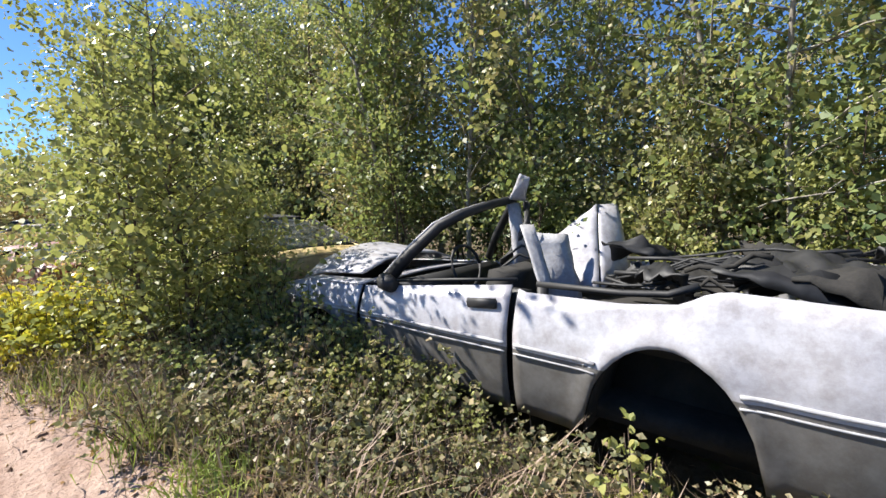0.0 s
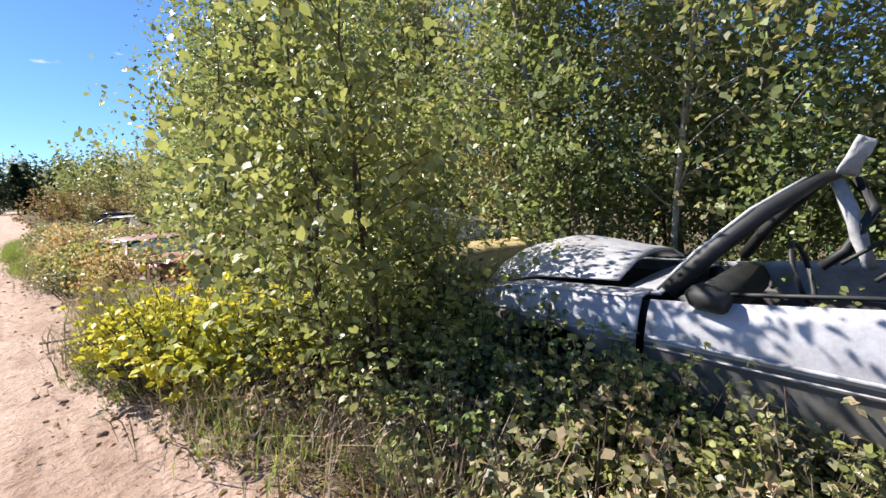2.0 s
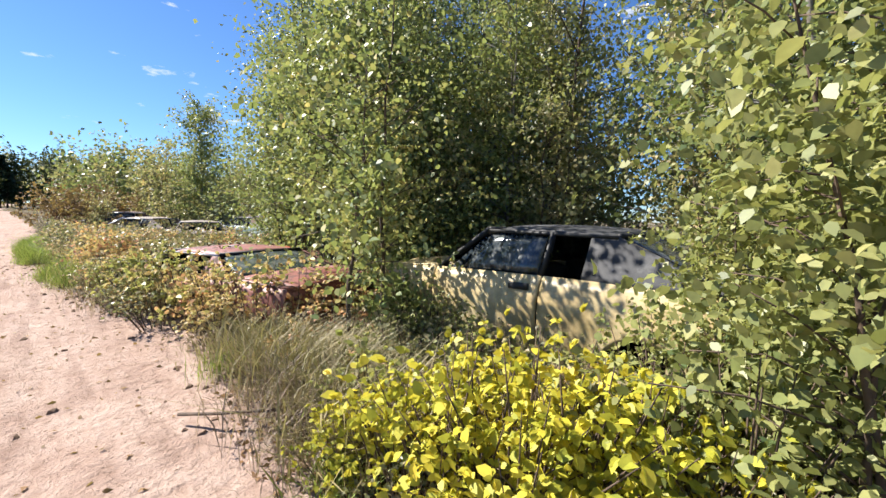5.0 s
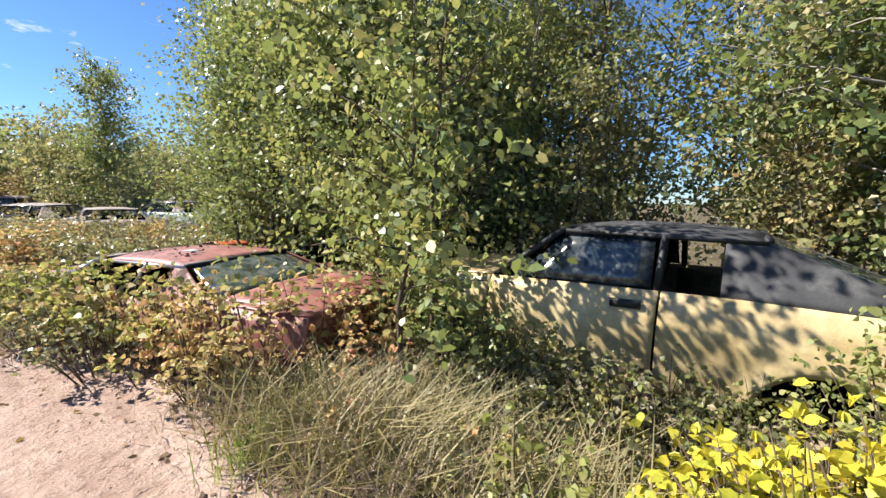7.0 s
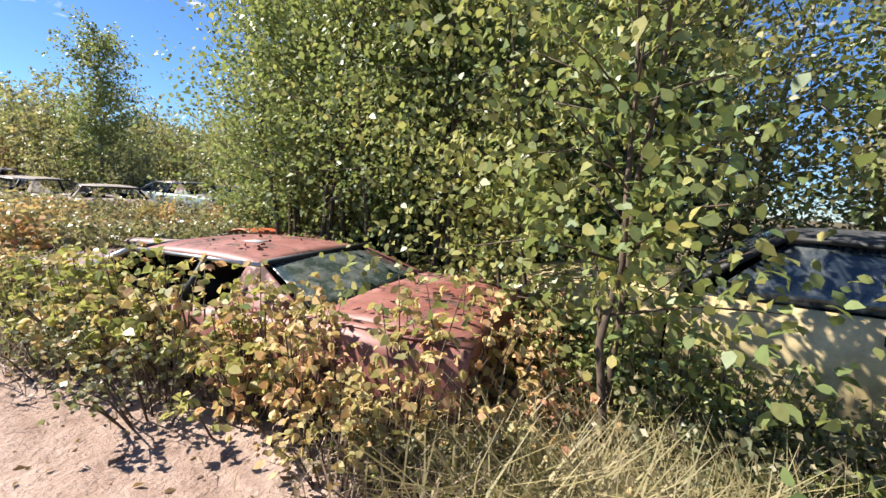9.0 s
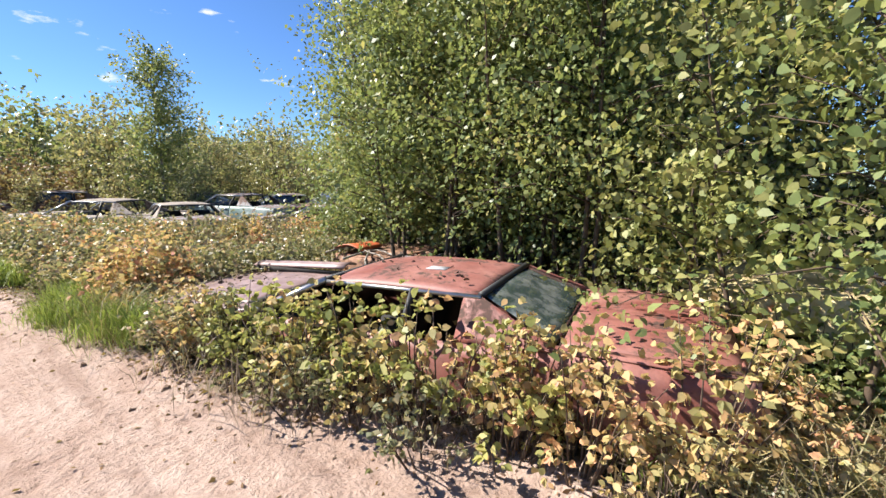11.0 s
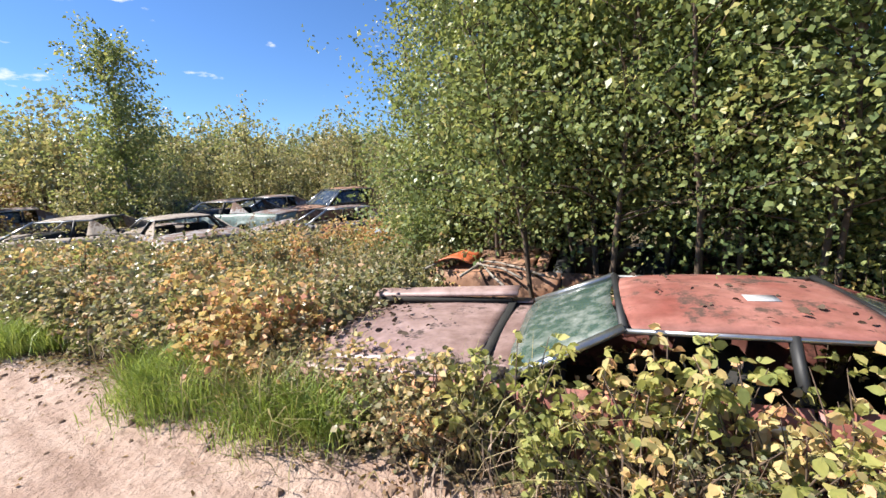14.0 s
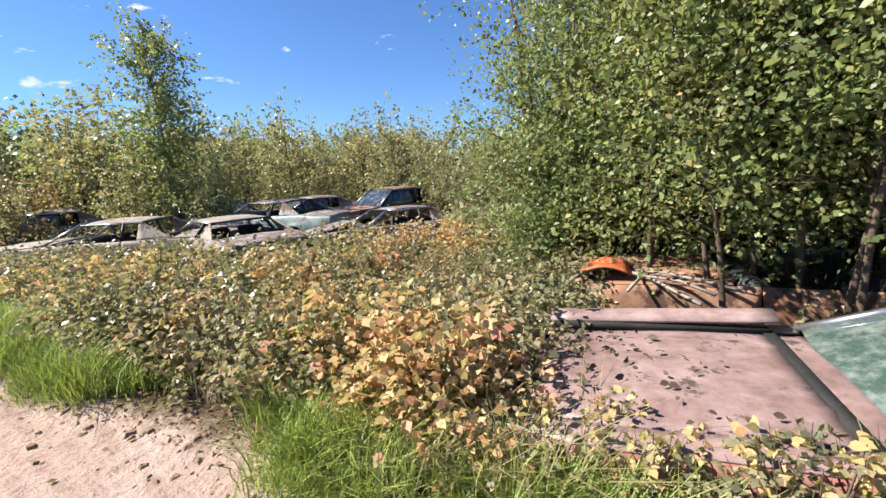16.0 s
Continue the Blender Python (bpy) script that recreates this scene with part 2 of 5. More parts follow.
PAINT_RUST = mat_paint("paint_rust", (0.257, 0.117, 0.062), (0.125, 0.062, 0.039), (0.44, 0.27, 0.18), 0.8, 0.5)
PAINT_GREEN = mat_paint("paint_green", (0.156, 0.234, 0.211), (0.203, 0.117, 0.070), (0.40, 0.46, 0.42), 0.5, 0.56)
PAINT_TAN = mat_paint("paint_tan", (0.25, 0.20, 0.155), (0.14, 0.09, 0.06), (0.34, 0.29, 0.245), 0.75, 0.54)
PAINT_ORANGE = mat_paint("paint_orange", (0.484, 0.094, 0.031), (0.234, 0.078, 0.039), (0.66, 0.2, 0.08), 0.55, 0.62)
VINYL = mat_surface("vinyl_roof", [(0.3, (0.018, 0.018, 0.020)), (0.55, (0.054, 0.054, 0.057)), (0.7, (0.144, 0.141, 0.138))], 3.0, 0.7, 0, 70, None, 0.2, 0.004, 'object')
BLACK = mat_surface("black_rubber", [(0.3, (0.007, 0.007, 0.008)), (0.7, (0.024, 0.024, 0.025))], 6, 0.6, 0, 60, None, 0.2, 0.004, 'object')
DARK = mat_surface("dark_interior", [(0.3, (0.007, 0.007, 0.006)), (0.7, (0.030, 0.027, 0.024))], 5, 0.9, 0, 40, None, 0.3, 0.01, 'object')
CHROME = mat_surface("dull_chrome", [(0.3, (0.42, 0.41, 0.40)), (0.7, (0.62, 0.61, 0.60))], 8, 0.3, 0.9, 60, ((0.22, 0.13, 0.08), 9, 0.66), 0.1, 0.003, 'object')
FOAM = mat_surface("torn_lining", [(0.3, (0.265, 0.257, 0.265)), (0.7, (0.468, 0.468, 0.484))], 5, 0.9, 0, 40, None, 0.3, 0.01, 'object')


def mat_glass(name, tint, dust):
    m, nt, p = material(name)
    vec = nt.nodes.new("ShaderNodeTexCoord").outputs["Object"]
    d = noise_tex(nt, 7, 6, 0.7, vec)
    nt.links.new(blend(nt, ramp(nt, d, [(0.45, (0, 0, 0)), (0.75, (dust,) * 3)]), tint, (0.45, 0.45, 0.42)), p.inputs["Base Color"])
    nt.links.new(ramp(nt, d, [(0.4, (0.04,) * 3), (0.8, (0.35,) * 3)]), p.inputs["Roughness"])
    p.inputs["Specular IOR Level"].default_value = 0.8
    return m


GLASS_DARK = mat_glass("dark_glass", (0.02, 0.028, 0.035), 0.3)
GLASS_GREEN = mat_glass("green_glass", (0.045, 0.075, 0.062), 0.5)
GLASS_REAR = mat_glass("dull_glass", (0.035, 0.05, 0.045), 0.45)

# ---- ground shape ----


def lerp_table(y, table):
    for (a, va), (b, vb) in zip(table, table[1:]):
        if y <= b:
            k = min(max((y - a) / (b - a), 0), 1)
            return va + (vb - va) * k
    return table[-1][1]


EDGE = [(-40, 4.5), (-4, 2.6), (4.2, 2.0), (5.6, 1.7), (7.6, 1.15), (9.7, 1.4), (10.6, 1.5), (11.2, 1.3), (11.9, 1.0), (12.5, 0.72), (13.5, 0.64), (15, 0.45), (16.4, 0.3), (18.2, 0.0), (24, -0.1), (32, -0.15), (48, -1.3), (70, -3.0), (120, -6.0)]


def edge_x(y):
    return lerp_table(y, EDGE)


def smooth(a, b, v):
    k = min(max((v - a) / (b - a), 0), 1)
    return k * k * (3 - 2 * k)


def ground_z(x, y):
    road = 0.4 * smooth(25, 60, y)
    field = -0.12 - 0.1 * smooth(6, 12, y) + 0.35 * smooth(22, 45, y)
    e = edge_x(y)
    k = smooth(e + 0.1, e + 1.5, x)
    berm = 0.09 * math.exp(-((x - e - 0.35) / 0.3) ** 2)
    wob = 0.035 * noise.noise((x * 0.9, y * 0.9, 0.0)) + 0.018 * noise.noise((x * 3, y * 3, 5.0))
    rut = -0.035 * (math.exp(-((x - e + 1.0) / 0.25) ** 2) + math.exp(-((x - e + 2.6) / 0.25) ** 2))
    return road * (1 - k) + field * k + berm + wob * (0.6 + 0.8 * k) + rut


def mesh_ob(name, verts, faces, mats, parent=None, smooth_shade=False, label=""):
    me = bpy.data.meshes.new(name)
    me.from_pydata(verts, [], faces)
    for m in (mats if isinstance(mats, (list, tuple)) else [mats]):
        me.materials.append(m)
    if smooth_shade:
        me.polygons.foreach_set("use_smooth", [True] * len(me.polygons))
    me.update()
    ob = new(name, me)
    if parent is not None:
        ob.parent = parent
    if label:
        tagged(ob, label)
    return ob


def ground_sheet():
    xs = [-600, -250, -100, -50, -25, -14, -9] + [-6 + 0.5 * i for i in range(8)] + [-2 + 0.12 * i for i in range(60)] + [5.3 + 0.5 * i for i in range(20)] + [17, 20, 25, 32, 45, 70, 120, 260, 600]
    ys = [-600, -250, -100, -50, -25, -14, -9, -6] + [-4 + 0.5 * i for i in range(14)] + [3 + 0.12 * i for i in range(150)] + [21.2 + 0.6 * i for i in range(24)] + [37, 42, 50, 60, 80, 120, 250, 600]
    verts, faces = [], []
    for y in ys:
        for x in xs:
            verts.append((x, y, ground_z(x, y)))
    n = len(xs)
    for j in range(len(ys) - 1):
        for i in range(n - 1):
            faces.append((j * n + i, j * n + i + 1, (j + 1) * n + i + 1, (j + 1) * n + i))
    ob = mesh_ob("ground", verts, faces, SAND, None, True)
    cover = ob.data.attributes.new("cover", 'FLOAT', 'POINT')
    cover.data.foreach_set("value", [max(smooth(edge_x(y) - 0.25, edge_x(y) + 0.9, x), smooth(edge_x(y) - 6.2, edge_x(y) - 7.2, x)) for x, y, z in verts])
    return tagged(ob, "sandy two-track road with weedy verges and field soil", "ground", kind="structure")


ground = ground_sheet()

# ---- generic mesh pieces ----


def tube(path, radii, sides=6):
    """Vertices and faces of a tapered tube along a path."""
    verts, faces = [], []
    for i, p in enumerate(path):
        p = Vector(p)
        d = (Vector(path[min(i + 1, len(path) - 1)]) - Vector(path[max(i - 1, 0)])).normalized()
        a = d.cross(Vector((0.31, 0.17, 0.93)))
        if a.length < 0.05:
            a = d.cross(Vector((1, 0, 0)))
        a.normalize()
        b = d.cross(a)
        for k in range(sides):
            w = 2 * math.pi * k / sides
            verts.append(tuple(p + (a * math.cos(w) + b * math.sin(w)) * radii[i]))
    for i in range(len(path) - 1):
        for k in range(sides):
            k2 = (k + 1) % sides
            faces.append((i * sides + k, i * sides + k2, (i + 1) * sides + k2, (i + 1) * sides + k))
    faces.append(tuple(range(sides))[::-1])
    faces.append(tuple((len(path) - 1) * sides + k for k in range(sides)))
    return verts, faces


def merge(pieces):
    verts, faces = [], []
    for v, f in pieces:
        o = len(verts)
        verts += v
        faces += [tuple(i + o for i in q) for q in f]
    return verts, faces


def box(c, s, rot=None):
    """A box with chamfer-free faces; c centre, s sizes."""
    pts = [Vector((x * s[0] / 2, y * s[1] / 2, z * s[2] / 2)) for x in (-1, 1) for y in (-1, 1) for z in (-1, 1)]
    if rot is not None:
        pts = [rot @ p for p in pts]
    verts = [tuple(Vector(c) + p) for p in pts]
    return verts, [(0, 1, 3, 2), (4, 6, 7, 5), (0, 4, 5, 1), (2, 3, 7, 6), (0, 2, 6, 4), (1, 5, 7, 3)]


def beam(p, q, w, h, up=(0, 0, 1)):
    """A bar from p to q with an eight-sided (bevelled) section w by h."""
    p, q = Vector(p), Vector(q)
    d = (q - p).normalized()
    a = d.cross(Vector(up))
    if a.length < 0.01:
        a = d.cross(Vector((1, 0, 0)))
    a.normalize()
    b = a.cross(d)
    c = 0.3
    prof = [(-0.5, -0.5 + c), (-0.5 + c, -0.5), (0.5 - c, -0.5), (0.5, -0.5 + c), (0.5, 0.5 - c), (0.5 - c, 0.5), (-0.5 + c, 0.5), (-0.5, 0.5 - c)]
    verts = [tuple(e + a * u * w + b * v * h) for e in (p, q) for u, v in prof]
    faces = [(k, (k + 1) % 8, 8 + (k + 1) % 8, 8 + k) for k in range(8)] + [tuple(range(8))[::-1], tuple(range(8, 16))]
    return verts, faces


def sheet(fn, nu, nv, thick=0.0):
    """A surface from fn(u, v) in 0..1, with an underside when thick is given."""
    top = [[Vector(fn(i / nu, j / nv)) for j in range(nv + 1)] for i in range(nu + 1)]
    verts, faces = [], []
    m = nv + 1
    for i in range(nu + 1):
        for j in range(nv + 1):
            verts.append(tuple(top[i][j]))
    for i in range(nu):
        for j in range(nv):
            faces.append((i * m + j, (i + 1) * m + j, (i + 1) * m + j + 1, i * m + j + 1))
    if thick:
        o = len(verts)
        for i in range(nu + 1):
            for j in range(nv + 1):
                du = top[min(i + 1, nu)][j] - top[max(i - 1, 0)][j]
                dv = top[i][min(j + 1, nv)] - top[i][max(j - 1, 0)]
                n = du.cross(dv)
                n = n.normalized() if n.length > 1e-9 else Vector((0, 0, 1))
                verts.append(tuple(top[i][j] - n * thick))
        for i in range(nu):
            for j in range(nv):
                faces.append((o + i * m + j, o + i * m + j + 1, o + (i + 1) * m + j + 1, o + (i + 1) * m + j))
        for i in range(nu):
            faces.append((i * m, o + i * m, o + (i + 1) * m, (i + 1) * m))
            faces.append((i * m + nv, (i + 1) * m + nv, o + (i + 1) * m + nv, o + i * m + nv))
        for j in range(nv):
            faces.append((j, j + 1, o + j + 1, o + j))
            faces.append((nu * m + j, o + nu * m + j, o + nu * m + j + 1, nu * m + j + 1))
    return verts, faces


def part(name, geo, mat, parent, label="", smooth_shade=True):
    return mesh_ob(name, geo[0], geo[1], mat, parent, smooth_shade, label)


def bez(points, u):
    """Value at u of a polyline of (u, value) points, eased between them."""
    for (a, va), (b, vb) in zip(points, points[1:]):
        if u <= b:
            k = min(max((u - a) / (b - a), 0), 1)
            return va + (vb - va) * k
    return points[-1][1]


# ---- cars ----


def car(name, label, at, yaw, lean=0.0, pitch=0.0, *, L, W, belt, rocker, door, axles, wheel_r, cowl, deck, roof, paint, hood_paint=None, roof_paint=None,
        glass=GLASS_DARK, side_glass=True, front_glass=True, rear_glass=True, hood_tilt=0.0, trunk=True, wheels=(), chrome=True, has_roof=True, trim_z=None, quarter=0.3, group="", arch=(1.08, 1.08), hood_crown=0.035, gap=0.008):
    """A derelict car. Local y runs forward from the rear bumper, x to its right, z up from the ground.
    belt: (y, z) points of the shoulder line; roof: (rear base y, rear y, front y, front base y, z, half width)."""
    root = new(name)
    root.matrix_world = pose(*at, pitch, lean, yaw)
    tagged(root, label, "car", group)
    hood_paint, roof_paint = hood_paint or paint, roof_paint or paint
    h = W / 2
    rb, rr, rf, fb, rz, rw = roof

    def zb(y):
        return bez(belt, y)

    def half(y):
        k = min(max(y / 0.55, 0), 1), min(max((L - y) / 0.6, 0), 1)
        return h - 0.10 * (1 - k[0]) ** 2 - 0.13 * (1 - k[1]) ** 2

    def low(y):
        z = rocker + 0.10 * max(0, 1 - y / 0.5) + 0.08 * max(0, 1 - (L - y) / 0.5)
        for a, ar in zip(axles, arch):
            d = abs(y - a)
            if d < wheel_r:
                z = max(z, rocker - 0.02 + math.sqrt(wheel_r ** 2 - d * d) * ar)
        return z

    def skin(y, v, sgn):
        z0, z1 = low(y), zb(y)
        z = z0 + (z1 - z0) * v
        k = (z - rocker) / max(z1 - rocker, 0.05)
        x = half(y) - 0.055 * (1 - min(k / 0.45, 1)) ** 2 - 0.07 * max(0, (k - 0.6) / 0.4) ** 2
        x += 0.012 * math.exp(-((k - 0.62) / 0.05) ** 2)
        for a, ar in zip(axles, arch):
            d = math.hypot(y - a, (z - rocker) / ar)
            x += 0.022 * math.exp(-((d - wheel_r * 1.03) / 0.045) ** 2)
        return (sgn * x, y, z)

    def span(y0, y1):
        n = max(4, int((y1 - y0) / 0.05))
        return n

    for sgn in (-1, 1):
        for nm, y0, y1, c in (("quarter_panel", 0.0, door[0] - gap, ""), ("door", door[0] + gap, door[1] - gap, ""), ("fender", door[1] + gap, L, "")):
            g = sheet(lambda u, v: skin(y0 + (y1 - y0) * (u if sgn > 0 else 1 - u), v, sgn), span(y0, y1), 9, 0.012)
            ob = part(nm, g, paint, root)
            if nm == "door":
                p0 = Vector(skin(door[0] + 0.10, 0.86, sgn))
                p1 = Vector(skin(door[0] + 0.30, 0.86, sgn))
                part("door_handle", beam(p0 + Vector((sgn * 0.015, 0, 0)), p1 + Vector((sgn * 0.015, 0, 0)), 0.03, 0.06), BLACK if not chrome else CHROME, ob)
            if trim_z:
                ya, yb = max(y0, 0.12) + 0.01, min(y1, L - 0.12) - 0.01
                runs, run = [], []
                for i in range(41):
                    yy = ya + (yb - ya) * i / 40
                    if trim_z > low(yy) + 0.03:
                        v = (trim_z - low(yy)) / (zb(yy) - low(yy))
                        run.append(Vector(skin(yy, v, sgn)) + Vector((sgn * 0.004, 0, 0)))
                    else:
                        runs.append(run)
                        run = []
                runs.append(run)
                for run in runs:
                    if len(run) > 3:
                        part("side_trim", merge([tube([p + Vector((0, 0, dz)) for p in run], [0.011] * len(run), 6) for dz in (0,)]), CHROME if chrome else FOAM, ob)
                        part("side_trim", tube([p + Vector((0, 0, -0.05)) for p in run], [0.006] * len(run), 6), FOAM, ob)
        for y in door:
            part("door_jamb", box((sgn * (h - 0.13), y, (rocker + zb(y)) / 2), (0.06, 0.12, zb(y) - rocker - 0.06)), BLACK, root)
        # wheel housings
        for a, ar in zip(axles, arch):
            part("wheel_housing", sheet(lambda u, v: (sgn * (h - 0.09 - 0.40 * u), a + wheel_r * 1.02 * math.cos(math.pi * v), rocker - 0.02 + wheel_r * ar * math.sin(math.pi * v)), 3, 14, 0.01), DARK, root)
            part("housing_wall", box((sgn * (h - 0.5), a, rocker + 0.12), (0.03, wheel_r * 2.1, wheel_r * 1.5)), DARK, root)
    for a, sgn in wheels:
        wr = wheel_r * 0.86
        hub = part("wheel", tube([(sgn * (h - 0.24), a, wr), (sgn * (h - 0.05), a, wr)], [wr * 0.6] * 2, 18), PAINT_RUST, root)
        tyre = [tube([(sgn * (h - 0.26), a, wr), (sgn * (h - 0.22), a, wr), (sgn * (h - 0.08), a, wr), (sgn * (h - 0.04), a, wr)], [wr * 0.92, wr, wr, wr * 0.92], 22)]
        part("tyre", merge(tyre), BLACK, hub)
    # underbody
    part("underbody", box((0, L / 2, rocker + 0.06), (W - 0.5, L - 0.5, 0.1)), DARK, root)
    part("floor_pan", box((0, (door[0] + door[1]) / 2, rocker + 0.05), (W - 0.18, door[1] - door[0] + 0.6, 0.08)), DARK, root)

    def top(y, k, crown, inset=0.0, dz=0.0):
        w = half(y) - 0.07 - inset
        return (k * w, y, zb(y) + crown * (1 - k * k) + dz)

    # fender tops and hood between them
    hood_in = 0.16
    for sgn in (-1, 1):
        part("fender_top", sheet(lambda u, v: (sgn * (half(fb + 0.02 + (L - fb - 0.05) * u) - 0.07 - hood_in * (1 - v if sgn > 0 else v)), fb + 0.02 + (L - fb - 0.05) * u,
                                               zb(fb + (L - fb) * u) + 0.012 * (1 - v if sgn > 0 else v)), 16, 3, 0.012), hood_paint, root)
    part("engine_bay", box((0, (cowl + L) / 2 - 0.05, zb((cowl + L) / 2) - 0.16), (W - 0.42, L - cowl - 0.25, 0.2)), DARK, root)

    def hood_fn(u, v):
        y = cowl + (L - 0.04 - cowl) * u
        k = 2 * v - 1
        x, y, z = top(y, k, hood_crown * (0.45 + 0.55 * math.sin(math.pi * min(1, 0.25 + 0.75 * (1 - u)))), hood_in + 0.014, 0.02 + hood_tilt * (1 - u) * 0.1)
        z += 0.012 * math.exp(-((abs(k) - 0.55) / 0.08) ** 2) - 0.03 * max(0, u - 0.9) / 0.1
        return (x, y, z)
    part("hood", sheet(lambda u, v: hood_fn(1 - u, v), 18, 14, 0.014), hood_paint, root)
    part("cowl", sheet(lambda u, v: top(fb - 0.02 + (cowl - fb) * (1 - u), 2 * v - 1, 0.03, hood_in, 0.0), 3, 10, 0.012), hood_paint, root)
    if trunk:
        part("trunk_lid", sheet(lambda u, v: top(0.02 + (rb - 0.04) * (1 - u), 2 * v - 1, 0.03, 0.10, 0.012 - 0.03 * max(0, u - 0.85) / 0.15), 12, 12, 0.014), hood_paint if hood_paint is not PAINT_HOOD else paint, root)
        for sgn in (-1, 1):
            part("deck_side", sheet(lambda u, v: (sgn * (half((rb + quarter) * u) - 0.07 - 0.10 * (1 - v if sgn > 0 else v)), (rb + quarter) * u + 0.0, zb((rb + quarter) * u) + 0.005), 8, 2, 0.01), paint, root)
    # nose and tail
    for nm, y, sg in (("grille", L - 0.03, 1), ("tail_panel", 0.03, -1)):
        g = sheet(lambda u, v: ((2 * u - 1) * sg * -1 * (half(y) - 0.05), y - sg * 0.02 * (1 - v), rocker + 0.1 + (zb(y) - rocker - 0.1) * v), 10, 4, 0.02)
        part(nm, g, DARK if sg > 0 else paint, root)
        z = rocker + 0.22
        part("bumper", merge([tube([(-(half(y) - 0.02), y - sg * 0.1, z), (-(half(y) - 0.12), y + sg * 0.06, z), (0, y + sg * 0.09, z), (half(y) - 0.12, y + sg * 0.06, z), (half(y) - 0.02, y - sg * 0.1, z)], [0.06] * 5, 8)]), CHROME if chrome else paint, root)
    # cabin
    hw = half((rb + fb) / 2) - 0.09
    A0, A1 = [(s * (hw - 0.02), fb, zb(fb)) for s in (-1, 1)], [(s * rw, rf, rz - 0.05) for s in (-1, 1)]
    C0, C1 = [(s * (hw - 0.02), rb, zb(rb)) for s in (-1, 1)], [(s * rw, rr, rz - 0.05) for s in (-1, 1)]
    by = door[0] + 0.02
    if has_roof:
        part("roof", sheet(lambda u, v: ((2 * v - 1) * (rw + 0.015), rf + (rr - rf) * u, rz - 0.05 * abs(2 * v - 1) ** 3 - 0.035 * (2 * u - 1) ** 4 + 0.012 * (1 - (2 * u - 1) ** 2)), 14, 14, 0.02), roof_paint, root)
        for i, s in enumerate((-1, 1)):
            part("drip_rail", beam((s * (rw + 0.01), rf, rz - 0.065), (s * (rw + 0.01), rr, rz - 0.065), 0.03, 0.03), CHROME if chrome else BLACK, root)
            part("windshield_pillar", beam(A0[i], A1[i], 0.06, 0.05), CHROME if chrome else BLACK, root)
            part("door_pillar", beam((s * (hw - 0.01), by, zb(by)), (s * (rw - 0.005), max(min(by, rf - 0.3), rr + quarter * 0.6), rz - 0.06), 0.05, 0.07), BLACK, root)
            # sail panel between the rear side window and the rear glass
            q0, q1 = max(by - quarter, rb + 0.25), max(by - quarter, rr - 0.02)
            P = [Vector((s * (hw), rb - 0.05, zb(rb))), Vector((s * (hw + 0.005), q0, zb(q0))), Vector((s * (rw + 0.01), min(q1, rr + 0.25), rz - 0.055)), Vector((s * (rw + 0.01), rr, rz - 0.055))]
            part("sail_panel", sheet(lambda u, v: tuple((P[0].lerp(P[1], v if s < 0 else 1 - v)).lerp(P[3].lerp(P[2], v if s < 0 else 1 - v), u)), 8, 5, 0.02), roof_paint, root)
            if side_glass:
                G = [Vector((s * (hw - 0.01), by + 0.04, zb(by) + 0.01)), Vector((s * (hw - 0.01), fb - 0.16, zb(fb) + 0.01)), Vector((s * (rw - 0.01), rf - 0.03, rz - 0.07)), Vector((s * (rw - 0.01), by + 0.06, rz - 0.07))]
                part("side_window", sheet(lambda u, v: tuple((G[0].lerp(G[1], u if s > 0 else 1 - u)).lerp(G[3].lerp(G[2], u if s > 0 else 1 - u), v)), 4, 4, 0.006), glass, root)
        part("header_rail", beam(A1[0], A1[1], 0.05, 0.04), BLACK, root)
        part("rear_rail", beam(C1[0], C1[1], 0.05, 0.04), BLACK, root)
        if front_glass:
            part("windshield", sheet(lambda u, v: ((2 * v - 1) * ((hw - 0.04) * (1 - u) + (rw - 0.03) * u), fb - 0.02 + (rf - fb) * u + 0.07 * (1 - (2 * v - 1) ** 2), zb(fb) + 0.02 + (rz - 0.07 - zb(fb)) * u), 6, 10, 0.006), GLASS_GREEN if glass is GLASS_GREEN else glass, root)
        if rear_glass:
            part("rear_window", sheet(lambda u, v: ((1 - 2 * v) * ((hw - 0.10) * (1 - u) + (rw - 0.05) * u), rb + 0.02 + (rr - rb) * u - 0.04 * (1 - (2 * v - 1) ** 2), zb(rb) + 0.02 + (rz - 0.07 - zb(rb)) * u), 6, 10, 0.006), GLASS_REAR if glass is GLASS_GREEN else glass, root)
    # seats and dashboard
    sb = (door[0] + door[1]) / 2
    for s in (-1, 1):
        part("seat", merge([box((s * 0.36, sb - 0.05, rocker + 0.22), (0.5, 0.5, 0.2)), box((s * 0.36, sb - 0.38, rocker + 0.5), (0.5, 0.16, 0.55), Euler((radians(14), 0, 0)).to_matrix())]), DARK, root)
    part("dashboard", tube([(-hw + 0.05, fb - 0.2, zb(fb) - 0.1), (hw - 0.05, fb - 0.2, zb(fb) - 0.1)], [0.13, 0.13], 10), BLACK, root)
    return root


